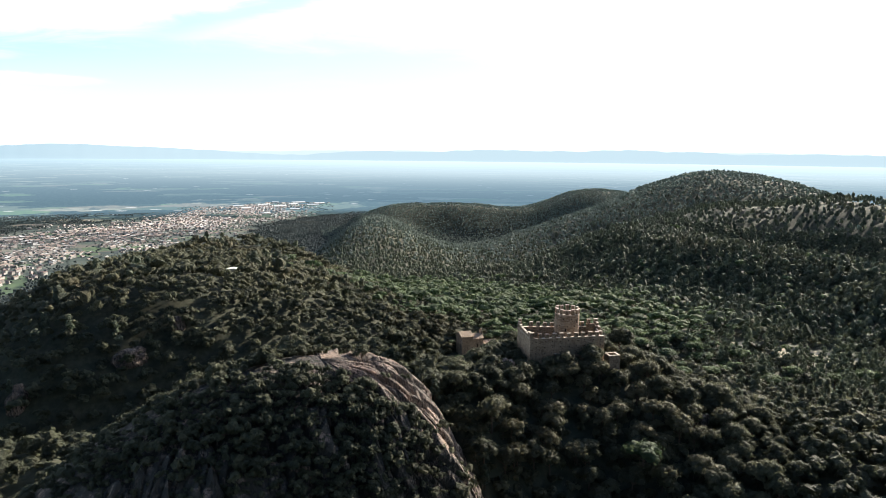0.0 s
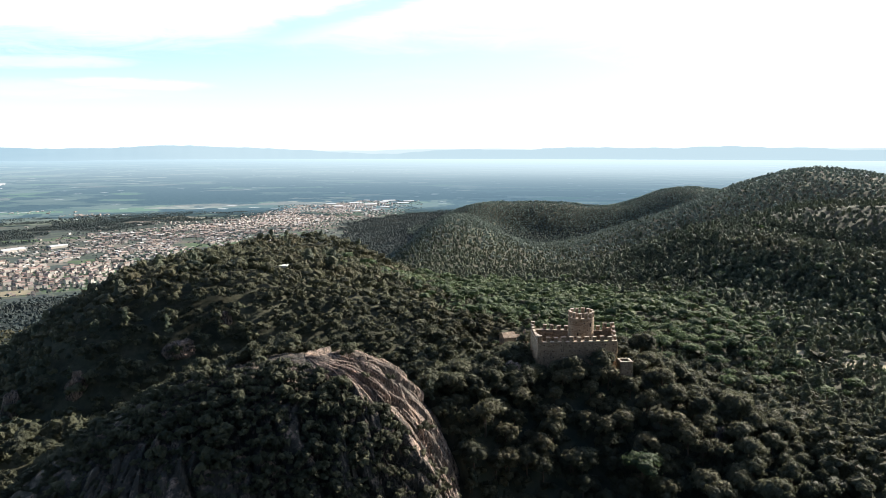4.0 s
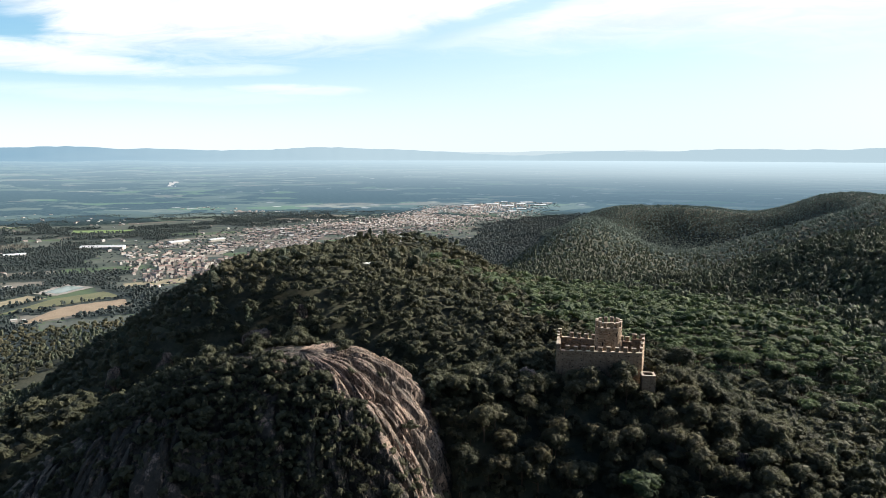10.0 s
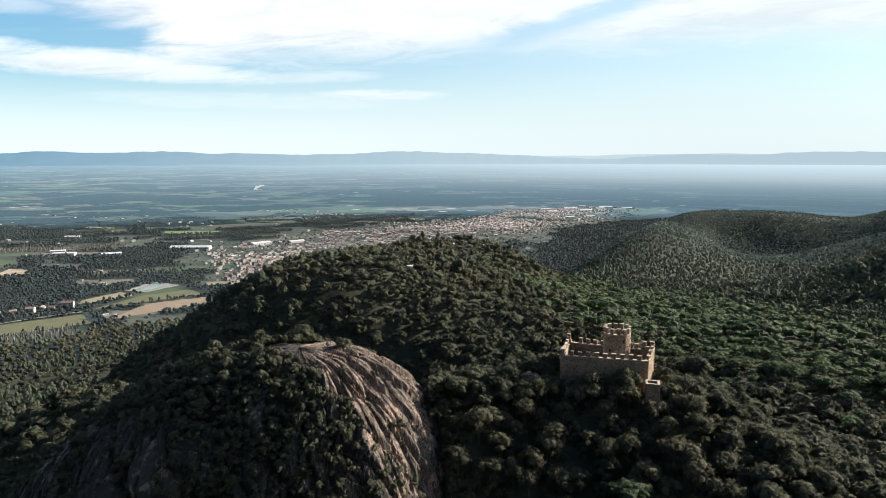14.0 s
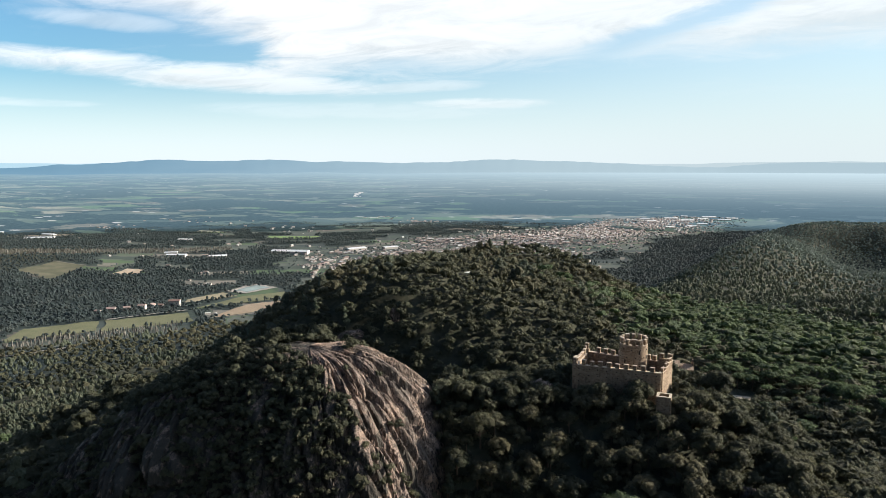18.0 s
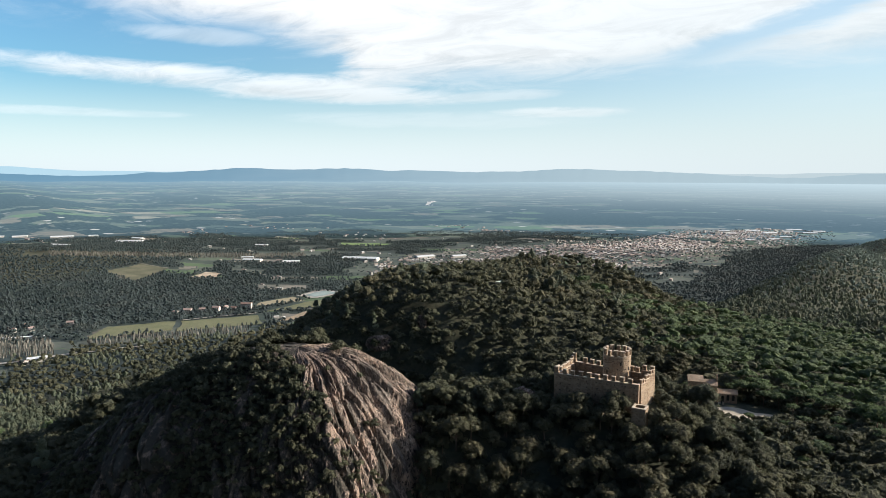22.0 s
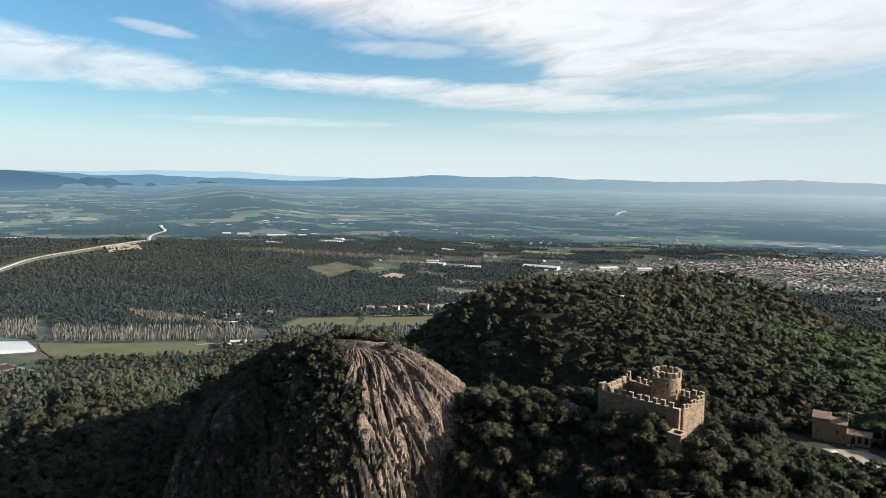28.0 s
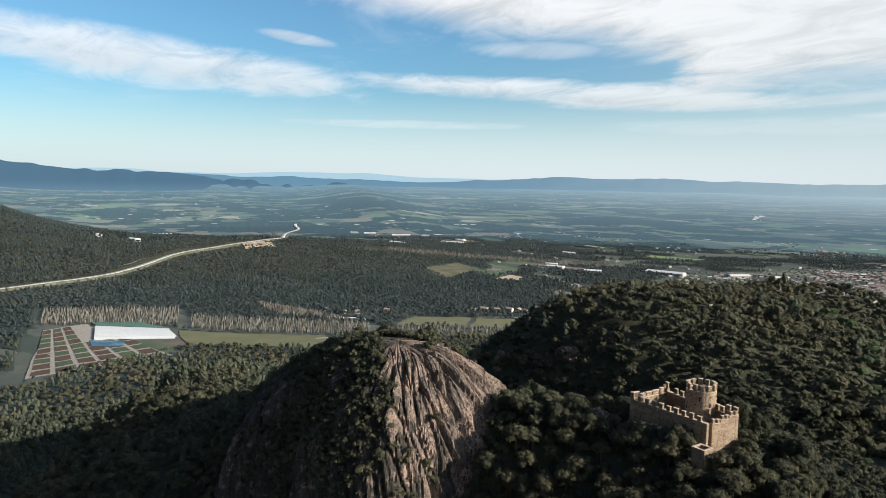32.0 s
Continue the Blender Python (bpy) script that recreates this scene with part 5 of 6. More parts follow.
def house(x, y, shape, turn, label, group, windows=0, scale=1.0):
    h = thing("house", label, "house", group, at=Matrix.LocRotScale((x, y, float(land(x, y))), Euler((0, 0, radians(turn))), (scale,) * 3))
    w = part("wall", SHAPES[shape][0], h)
    part("roof", SHAPES[shape][1], h)
    for i in range(windows):
        ob = part("window", WINDOW, w, "dark window")
        ob.matrix_local = pose(-3.6 + 2.4 * (i % 4), -(9, 9, 8, 11, 10)[shape] / 2 - 0.02, 1.2 + 2.9 * (i // 4))


for x, y, s, t, k in ((-1012, 905, 1, 30, 1.5), (-1030, 885, 2, 20, 1.2), (-1052, 858, 0, 25, 1.3), (-1068, 835, 2, 40, 1.3), (-1080, 808, 0, 30, 1.4), (-1095, 790, 2, 10, 1.1), (-1048, 880, 2, 100, 1.2)):
    house(x, y, s, t, "pale farmhouse with a tiled roof beside the field", "farm buildings", 8, k)
for x, y, s, t in ((-1195, 520, 0, 30), (-1215, 560, 2, 60), (-1240, 500, 2, 10), (-1165, 610, 0, 40), (-955, 398, 2, 10), (-1180, 545, 2, 80)):
    house(x, y, s, t, "small farmhouse by the poplar groves", "farm buildings", 4, 1.1)

# the town: houses in rows along crooked streets
r = np.random.default_rng(17)
gx, gy = np.meshgrid(np.arange(-1500, 500, 18.0), np.arange(1150, 4250, 18.0))
hx = gx.ravel() + (r.random(gx.size) - 0.5) * 9
hy = gy.ravel() + (r.random(gx.size) - 0.5) * 9
deep = in_town(hx, hy)
keep = (deep > 0) & (r.random(len(hx)) < np.clip(0.10 + 1.0 * deep, 0, 0.85)) & ~inside(hx, hy, FIELDS[7][3]) & (land(hx, hy) < -195) & (np.hypot(hx - EYE[0], hy - EYE[1]) < 4150)
keep &= wave(hx, hy, 90, 231) > -0.55
hx, hy, deep = hx[keep], hy[keep], deep[keep]
turn = np.degrees(0.6 * wave(hx, hy, 400, 233)) + 60 + 90 * r.integers(0, 2, len(hx)) + 6 * r.standard_normal(len(hx))
kind = np.where(deep > 0.4, r.integers(0, 5, len(hx)), r.integers(0, 3, len(hx)))
nearest = np.argsort(np.hypot(hx - EYE[0], hy - EYE[1]))
for i in nearest[:280]:
    house(float(hx[i]), float(hy[i]), int(kind[i]), float(turn[i]), "plastered town house with a low tiled roof", "houses of the town", 0, 0.60 + 0.3 * float(r.random()))


def town_mass(idx):
    """The rest of the town in one mesh."""
    verts, faces, slots, count = [], [], [], 0
    for i in idx:
        l, w, h, rise = np.array(((10, 8, 5, 1.5), (13, 8, 6.5, 1.6), (8, 7, 4, 1.4), (16, 10, 8, 1.8), (11, 9, 9, 1.4))[kind[i]]) * (0.75 + 0.4 * r.random()) * (1.0, 1.0, 0.75, 0.75)
        p = np.array([(-l / 2, -w / 2, -3), (l / 2, -w / 2, -3), (l / 2, w / 2, -3), (-l / 2, w / 2, -3), (-l / 2, -w / 2, h), (l / 2, -w / 2, h), (l / 2, w / 2, h), (-l / 2, w / 2, h),
                      (-l / 2 - .4, -w / 2 - .5, h - .1), (l / 2 + .4, -w / 2 - .5, h - .1), (l / 2 + .4, w / 2 + .5, h - .1), (-l / 2 - .4, w / 2 + .5, h - .1), (-l / 2 - .4, 0, h + rise), (l / 2 + .4, 0, h + rise)])
        a = math.radians(turn[i])
        q = np.stack([p[:, 0] * math.cos(a) - p[:, 1] * math.sin(a) + hx[i], p[:, 0] * math.sin(a) + p[:, 1] * math.cos(a) + hy[i], p[:, 2] + land(hx[i], hy[i])], -1)
        verts.append(q)
        faces.append(np.array([(0, 1, 5, 4), (1, 2, 6, 5), (2, 3, 7, 6), (3, 0, 4, 7), (8, 9, 13, 12), (10, 11, 12, 13), (8, 12, 11, 11), (9, 10, 13, 13)]) + count)
        slots += [0, 0, 0, 0, 1, 1, 0, 0]
        count += 14
    f = np.concatenate(faces)
    tri = np.concatenate([f[:, (0, 1, 2)], f[:, (0, 2, 3)]])
    good = (tri[:, 0] != tri[:, 2]) & (tri[:, 1] != tri[:, 2])
    tri, sl = tri[good], np.array(slots * 2)[good]
    tagged(new("town_houses", raw_mesh("town_houses", np.concatenate(verts), tri, [TOWN_WALL, TOWN_ROOF], sl)), "tightly packed tiled roofs of a small town", "town", kind="stuff")


town_mass(nearest[280:])

# villages and farms far out on the plain
vx, vy = [], []
for cx, cy, n_, s in ((-2650, 2300, 14, 120), (-1450, 3150, 40, 70), (-1750, 3300, 14, 100), (-3000, 1700, 14, 80), (-2400, 2700, 14, 140), (-1900, 2600, 12, 110)):
    vx.append(cx + s * r.standard_normal(n_))
    vy.append(cy + s * 0.6 * r.standard_normal(n_))
fx, fy = r.random(900) * -3000 - 100, r.random(900) * 3100 + 100
farms = (np.hypot(fx - EYE[0], fy - EYE[1]) < 3250) & (np.hypot(fx - EYE[0], fy - EYE[1]) > 1250) & ~wooded(fx, fy, land(fx, fy)) & ~open_land(fx, fy) & (land(fx, fy) < -200) & (fx < 200 - 0.1 * fy)
hx, hy = np.concatenate(vx + [fx[farms]]), np.concatenate(vy + [fy[farms]])
kind, turn = r.integers(0, 4, len(hx)), r.random(len(hx)) * 180
town_mass(np.arange(len(hx)))


# ---------------------------------------------------------------- trees
rng = np.random.default_rng(7)
GOLD = (1 + 5 ** 0.5) / 2
ICO_V = np.array([(-1, GOLD, 0), (1, GOLD, 0), (-1, -GOLD, 0), (1, -GOLD, 0), (0, -1, GOLD), (0, 1, GOLD),
                  (0, -1, -GOLD), (0, 1, -GOLD), (GOLD, 0, -1), (GOLD, 0, 1), (-GOLD, 0, -1), (-GOLD, 0, 1)]) / math.sqrt(1 + GOLD * GOLD)


def hull_faces(v):
    """The triangles of the icosahedron, found from its edge length."""
    d = np.linalg.norm(v[:, None] - v[None], axis=-1)
    near = (d > 0.1) & (d < 1.1)
    out = []
    for a in range(12):
        for b in range(a + 1, 12):
            for c in range(b + 1, 12):
                if near[a, b] and near[b, c] and near[a, c]:
                    turn = np.dot(np.cross(v[b] - v[a], v[c] - v[a]), v[a] + v[b] + v[c])
                    out.append((a, b, c) if turn > 0 else (a, c, b))
    return np.array(out)


ICO_F = hull_faces(ICO_V)


UPPER_F = ICO_F[ICO_V[ICO_F].mean(1)[:, 2] > -0.45]


def clumps(centres, radii, leaves, size, r, core=0.86, whole=True):
    """A crown: knobbly cores, each wrapped in small leaf sprays that stand off at all angles."""
    verts, faces, count = [], [], 0
    for c, rad in zip(centres, radii):
        v = ICO_V * (1 + 0.22 * r.standard_normal((12, 1)))
        verts.append(c + v * rad * core)
        faces.append((ICO_F if whole else UPPER_F) + count)
        count += 12
        if leaves:
            way = r.standard_normal((leaves, 3))
            way[:, 2] = np.abs(way[:, 2]) * 0.9 - 0.25
            way /= np.linalg.norm(way, axis=1, keepdims=True)
            mid = c + way * rad * (0.84 + 0.36 * r.random((leaves, 1)))
            face = way + 0.34 * r.standard_normal((leaves, 3))
            a = np.cross(face, r.standard_normal((leaves, 3)))
            a /= np.linalg.norm(a, axis=1, keepdims=True) + 1e-9
            b = np.cross(face, a)
            b /= np.linalg.norm(b, axis=1, keepdims=True) + 1e-9
            s = size * (0.6 + 0.9 * r.random((leaves, 1)))
            tri = np.stack([mid - a * s * 0.8, mid + a * s * 0.7 + b * s * 0.35, mid + b * s, mid - a * s * 0.2 - b * s * 0.6], 1)
            verts.append(tri.reshape(-1, 3))
            q = count + np.arange(leaves)[:, None] * 4
            faces.append(np.concatenate([q + (0, 1, 2), q + (0, 2, 3)], 1).reshape(-1, 3))
            count += 4 * leaves
    return np.concatenate(verts), np.concatenate(faces)


def crown(kind, level, r):
    """One crown of a kind, about life size, at one of four levels of detail (0 is the finest)."""
    knobs = {"oak": (13, 7, 2, 1), "umbrella": (12, 6, 2, 1), "pine": (9, 5, 2, 1), "shrub": (5, 4, 2, 1)}[kind][level]
    leaves, size = ((28, 0.27), (7, 0.42), (3, 0.72), (1, 1.25))[level]
    grow = (0.95, 1.05, 1.5, 1.75)[level]
    wide_ = {"oak": 1.13, "umbrella": 1.12, "pine": 1.10, "shrub": 1.0}[kind]
    c, rad = [], []
    for i in range(knobs):
        a = i * 2.4 + r.random() * 0.8
        if kind == "oak":
            d = 1.75 * math.sqrt((i + 0.3) / knobs) * (0.85 + 0.3 * r.random()) if knobs > 1 else 0
            c.append((d * math.cos(a), d * math.sin(a), 4.6 - 0.42 * d * d + 0.7 * r.random() if knobs > 1 else 3.7))
            rad.append(np.array((1.15, 1.15, 1.05)) * grow * (0.75 + 0.5 * r.random()))
        elif kind == "umbrella":
            d = 2.3 * math.sqrt((i + 0.2) / knobs) * (0.85 + 0.3 * r.random()) if knobs > 1 else 0
            c.append((d * math.cos(a), d * math.sin(a), 6.6 - 0.13 * d * d + 0.3 * r.random()))
            rad.append(np.array((1.35, 1.35, 0.85)) * grow * (0.85 + 0.35 * r.random()))
        elif kind == "pine":
            k = i / max(1, knobs - 1)
            d = (1.25 - 0.95 * k) * (0.4 + 0.8 * r.random()) if knobs > 2 else 0.3 * r.random()
            c.append((d * math.cos(a), d * math.sin(a), 3.4 + 5.2 * k if knobs > 2 else (4.2 + 2.8 * k if knobs == 2 else 5.0)))
            wide = 1.45 - 0.75 * k if knobs > 2 else (2.1 - 0.7 * k if knobs == 2 else 1.7)
            rad.append(np.array((wide, wide, 1.15 if knobs > 2 else (2.0 if knobs == 2 else 3.0))) * (grow if level < 2 else 1.15) * (0.8 + 0.4 * r.random()))
        else:
            d = (0.9 + 0.4 * r.random()) * (i > 0)
            c.append((d * math.cos(a), d * math.sin(a), 0.8 + 0.3 * r.random()))
            rad.append(np.array((0.80, 0.80, 0.75)) * grow * (0.6 + 0.7 * r.random()))
    v, f = clumps(np.array(c), rad, leaves, size * (0.62 if kind == "shrub" else 1), r, 0.86, False)
    v[:, :2] *= wide_
    return v, f


def limb(p, q, r0, r1, sides=6, bend=0.0, r=None):
    """A tapered limb from p to q."""
    p, q = np.array(p, float), np.array(q, float)
    rows = 4
    axis = q - p
    u = np.cross(axis, (0.3, 1, 0.2))
    u /= np.linalg.norm(u)
    w = np.cross(axis, u)
    w /= np.linalg.norm(w)
    a = np.arange(sides) * 2 * math.pi / sides
    verts = []
    for i in range(rows):
        t = i / (rows - 1)
        mid = p + axis * t + u * bend * math.sin(math.pi * t)
        rad = r0 + (r1 - r0) * t
        verts.append(mid + rad * (np.cos(a)[:, None] * u + np.sin(a)[:, None] * w))
    return np.concatenate(verts), grid_faces(rows, sides, True)


def trunk_mesh(kind, r):
    tall = {"oak": 3.6, "umbrella": 6.2, "pine": 8.2}[kind]
    thick = {"oak": 0.22, "umbrella": 0.20, "pine": 0.16}[kind]
    pieces = [limb((0, 0, -1.0), (0.15, 0.1, tall), thick, thick * 0.5, 7, 0.15)]
    for i in range(5):
        a = i * 2.4 + r.random()
        z = tall * (0.55 + 0.09 * i)
        d = {"oak": 1.5, "umbrella": 2.0, "pine": 0.9}[kind]
        pieces.append(limb((0.1, 0.07, z), (d * math.cos(a), d * math.sin(a), z + 0.9), thick * 0.45, thick * 0.15, 5, 0.1))
    verts, faces, count = [], [], 0
    for v, f in pieces:
        verts.append(v)
        faces.append(f + count)
        count += len(v)
    return raw_mesh("trunk", np.concatenate(verts), np.concatenate(faces), [BARK], soft=True)


LEAVES = {"oak": LEAF_OAK, "umbrella": LEAF_UMBRELLA, "pine": LEAF_PINE, "shrub": LEAF_OAK}


# what grows where ------------------------------------------------------------
def free_of_trees(x, y, room=0.0):
    """True where the plan leaves room for a tree."""
    ok = ~((x > -16 + room) & (x < 11.8 - room) & (y > -11.0 + room) & (y < 7.0 - room))
    ok &= ~((x > 5.5 + room) & (x < 12.6 - room) & (y > -15.5 + room) & (y < 2.0 - room)) & ~((x > -8.0 + room) & (x < -2.5 - room) & (y > -13.0 + room) & (y < -8))
    ok &= np.hypot((x - 14) / 25.0, (y - 122) / 13.0) > 1.0                       # the chapel's yard
    u, v = (x - 168) * 0.94 - (y - 98) * 0.34, (x - 168) * 0.34 + (y - 98) * 0.94
    ok &= np.hypot(u / 46.0, v / 13.0) > 1.0                                      # a clearing
    ok &= ~((np.abs(y - (52 + 0.5 * (x - 20))) < 2.0) & (x > 15) & (x < 45))
    return ok


def bare_rock(x, y):
    """1 where the dome shows bare slabs."""
    dx, dy = x - DOME_A[0], y - DOME_A[1]
    a = np.degrees(np.arctan2(dy, dx))
    s = dx * DOME_WAY[0] + dy * DOME_WAY[1]
    share = np.hypot(dx, dy) / dome_reach(dx, dy)
    slab = (a > -72 + 58 * share + 9 * wave(x, y, 7, 33)) & (a < 72) & (dome(x, y) > land(x, y) - 0.5)
    top = (s < 9) & (dome(x, y) > 13.0) | (s < 40) & (dome(x, y) > dome_crest(np.clip(s, 0, None)) - 0.10) & (wave(x, y, 6, 34) > -0.2)
    return slab | top


def scatter(x0, x1, y0, y1, step, seed):
    r = np.random.default_rng(seed)
    gx, gy = np.meshgrid(np.arange(x0, x1, step), np.arange(y0, y1, step))
    x = gx.ravel() + (r.random(gx.size) - 0.5) * step * 1.3
    y = gy.ravel() + (r.random(gx.size) - 0.5) * step * 1.3
    return x, y


def seen_side(x, y):
    """The sector of the plan that the walk looks over."""
    a = np.degrees(np.arctan2(x - EYE[0], y - EYE[1]))
    return (a > -104) & (a < 62) & (y > -112 - 0.15 * np.abs(x))


def in_sight(x, y):
    """True on slopes open to the ridge; of the trees behind other hills only a few are kept."""
    x, y = np.asarray(x), np.asarray(y)
    z = land(x, y) + 8.0
    seen = np.zeros(len(x), bool)
    for ex, ey in ((-77.0, -186.0), (10.0, -180.0), (98.0, -148.0)):
        clear = np.ones(len(x), bool)
        for t in np.linspace(0.12, 0.985, 34):
            clear &= land(ex + (x - ex) * t, ey + (y - ey) * t) < 60.0 + (z - 60.0) * t + 5.0
        seen |= clear
    return seen | (lattice(np.floor(x * 5), np.floor(y * 5), 97) < 0.12)


def kind_of(x, y):
    """Which kind grows at a place: 0 oak, 1 umbrella pine, 2 pine."""
    pick = lattice(np.floor(x * 7), np.floor(y * 7), 91)
    patch = wave(x, y, 60, 51) + 0.5 * wave(x, y, 22, 52)
    umbrella = np.exp(-0.5 * (((x - 75) / 55) ** 2 + ((y - 215) / 75) ** 2))
    umbrella = np.maximum(umbrella, 0.75 * np.exp(-0.5 * (((x - 20) / 45) ** 2 + ((y - 290) / 60) ** 2)))
    pine = smooth(60, 180, x + 0.15 * y - 10) * 0.85 + 0.10 + 0.5 * smooth(-250, -420, x) + 0.3 * smooth(300, 460, y)
    kind = np.where(pick < pine + 0.25 * patch, 2, 0)
    return np.where(pick * 0.9 + 0.05 < umbrella * 1.25 + 0.1 * patch, 1, kind)


NAMES = ("oak", "umbrella", "pine")


class Wood:
    """Gathers trees of one level of detail into one mesh of countless trees."""

    def __init__(self, level, variants, seed):
        r = np.random.default_rng(seed)
        self.kinds = {k: [crown(k, level, r) for _ in range(variants)] for k in ("oak", "umbrella", "pine", "shrub")}
        self.level, self.r = level, r

    def build(self, name, label, kind, x, y, z, size, mat, category="trees", tone=None):
        r, verts, faces, tints, count = self.r, [], [], [], 0
        which = r.integers(0, len(self.kinds[kind]), len(x))
        spin, tint = r.random(len(x)) * 6.283, np.clip(0.5 + 0.28 * r.standard_normal(len(x)), 0, 1)
        if tone is not None:
            tint = np.clip(tone + 0.12 * r.standard_normal(len(x)), 0, 1)
        stretch = size * (0.88 + 0.3 * r.random(len(x)))
        for i, (v, f) in enumerate(self.kinds[kind]):
            m = which == i
            if not m.any():
                continue
            c, s, n = np.cos(spin[m])[:, None], np.sin(spin[m])[:, None], int(m.sum())
            w = np.empty((n, len(v), 3), np.float32)
            w[..., 0] = (v[:, 0] * c - v[:, 1] * s) * size[m][:, None] + x[m][:, None]
            w[..., 1] = (v[:, 0] * s + v[:, 1] * c) * size[m][:, None] + y[m][:, None]
            w[..., 2] = v[:, 2] * stretch[m][:, None] + z[m][:, None]
            verts.append(w.reshape(-1, 3))
            faces.append((f[None] + (count + np.arange(n) * len(v))[:, None, None]).reshape(-1, 3))
            tints.append(np.repeat(tint[m], len(v)))
            count += n * len(v)
        if not verts:
            return
        me = raw_mesh(name, np.concatenate(verts), np.concatenate(faces), [mat], tint=np.concatenate(tints))
        tagged(new(name, me), label, category, kind="stuff")


LABELS = {"oak": "dense olive-green holm oaks covering the slope", "umbrella": "bright green umbrella pines with flat crowns", "pine": "upright dark green pines on the slope"}
STUFF = {"oak": "oak_wood", "umbrella": "umbrella_pine_wood", "pine": "pine_wood"}

# single trees on the castle's knoll, round the dome and by the chapel
x, y = scatter(-330, 420, -125, 190, 4.3, 101)
r_ = np.hypot(x - EYE[0], y - EYE[1])
ok = free_of_trees(x, y) & seen_side(x, y) & (r_ < 330) & (land(x, y) > -150)
cliff = dome(x, y) > land(x, y)
ok &= ~cliff & (rng.random(len(x)) < 0.97)
x, y = x[ok], y[ok]
z, kinds = surface(x, y), kind_of(x, y)
size = (0.66 + 0.68 * rng.random(len(x)) ** 1.6) * (1 + 0.12 * wave(x, y, 40, 61))
home = np.hypot(np.maximum(np.abs(x + 2.5) - 12, 0), np.maximum(np.abs(y + 2.5) - 7, 0))
size = np.where(home < 9, np.clip((1.2 + 0.25 * home - z) / 5.4, 0.34, 1.15) * (0.85 + 0.25 * rng.random(len(x))), size)
size = np.where(np.hypot((x - 4) / 28, (y - 106) / 19) < 1, size * 0.48, size)
stand_out = rng.random(len(x)) < 0.04
size = np.where(stand_out, size * 1.3, size)
near = np.hypot(x - 5, (y + 25) * 1.1)
order = np.argsort(near)
singles = np.zeros(len(x), bool)
for k in range(3):
    mine = order[kinds[order] == k]
    singles[mine[: (290, 110, 220)[k]]] = True

TREES = {}
for k in NAMES:
    r = np.random.default_rng(300 + NAMES.index(k))
    TREES[k] = []
    for _ in range(7):
        v, f = crown(k, 0, r)
        TREES[k].append((raw_mesh("crown", v, f, [LEAVES[k]], tint=np.full(len(v), r.random()), soft=True), trunk_mesh(k, r)))
TREE_TAGS = {"oak": ("holm_oak", "rounded olive-green holm oak on the rocky slope", "holm oaks on the knoll"),
             "umbrella": ("umbrella_pine", "umbrella pine with a flat bright green crown", "umbrella pines by the chapel"),
             "pine": ("pine_tree", "upright dark green pine on the slope", "pines on the slope")}
for i in np.flatnonzero(singles):
    k = NAMES[kinds[i]]
    name, label, group = TREE_TAGS[k]
    meshes = TREES[k][rng.integers(0, 7)]
    s = float(size[i])
    m = Matrix.LocRotScale((float(x[i]), float(y[i]), float(z[i]) - 0.2), Euler((0, 0, rng.random() * 6.28)), (s, s, s * (0.88 + 0.25 * rng.random())))
    tree = thing(name, label, "tree", group, at=m)
    part("trunk", meshes[1], tree)
    part("crown", meshes[0], tree)

fine_wood = Wood(1, 9, 400)
for k in range(3):
    m = (kinds == k) & ~singles
    fine_wood.build(STUFF[NAMES[k]], LABELS[NAMES[k]], NAMES[k], x[m], y[m], z[m], size[m], LEAVES[NAMES[k]])

# bushes that cling to the dome
bx, by = scatter(-185, -40, -118, 5, 1.45, 111)
on = (dome(bx, by) > land(bx, by) - 1) & ~bare_rock(bx, by)
dense = 0.54 + 0.70 * wave(bx, by, 11, 71) + 0.2 * wave(bx, by, 4, 72)
on &= rng.random(len(bx)) < np.clip(dense, 0.05, 0.95)
slab = bare_rock(bx, by) & (dome(bx, by) > land(bx, by) - 1) & (rng.random(len(bx)) < 0.03)
on |= slab
bx, by = bx[on], by[on]
bs = 0.46 + 0.72 * rng.random(len(bx)) ** 2.0
steep = [dome_ring(t) + (p,) for t, p in zip(0.210 + 0.49 * rng.random(3200), 0.55 + 0.9 * rng.random(3200))]
steep = np.array(steep)
hold = dome_reach(steep[:, 1], steep[:, 2]) * np.sin(steep[:, 3])
qx, qy = DOME_A[0] + DOME_WAY[0] * steep[:, 0] + steep[:, 1] * hold, DOME_A[1] + DOME_WAY[1] * steep[:, 0] + steep[:, 2] * hold
qz = dome_crest(steep[:, 0]) - dome_drop(np.sin(steep[:, 3]), steep[:, 1], steep[:, 2])
ok = (qz > land(qx, qy)) & ~bare_rock(qx, qy) & (rng.random(3200) < 0.34 + 0.6 * wave(qx, qy, 8, 74))
fine_wood.build("ledge_bushes", "dark bushes rooted in the steep rock", "shrub", qx[ok], qy[ok], qz[ok] - 0.1, 0.40 + 0.6 * rng.random(int(ok.sum())) ** 1.6, LEAF_OAK, "bushes")
fine_wood.build("cliff_bushes", "dark bushes clinging to the granite ledges", "shrub", bx, by, dome(bx, by) + 0.25, bs, LEAF_OAK, "bushes")
big = (rng.random(len(bx)) < 0.05) & ~bare_rock(bx, by)
fine_wood.build("cliff_oaks", "small holm oaks rooted on the dome", "oak", bx[big], by[big], dome(bx[big], by[big]) - 0.8, 0.45 + 0.3 * rng.random(int(big.sum())), LEAF_OAK)

# low oaks along the saddle
ux, uy = scatter(-62, -14, -42, 6, 3.2, 119)
on = (np.abs((uy + 27) - 0.78 * (ux + 46)) < 13) & free_of_trees(ux, uy) & ~(dome(ux, uy) > land(ux, uy)) & (rng.random(len(ux)) < 0.8)
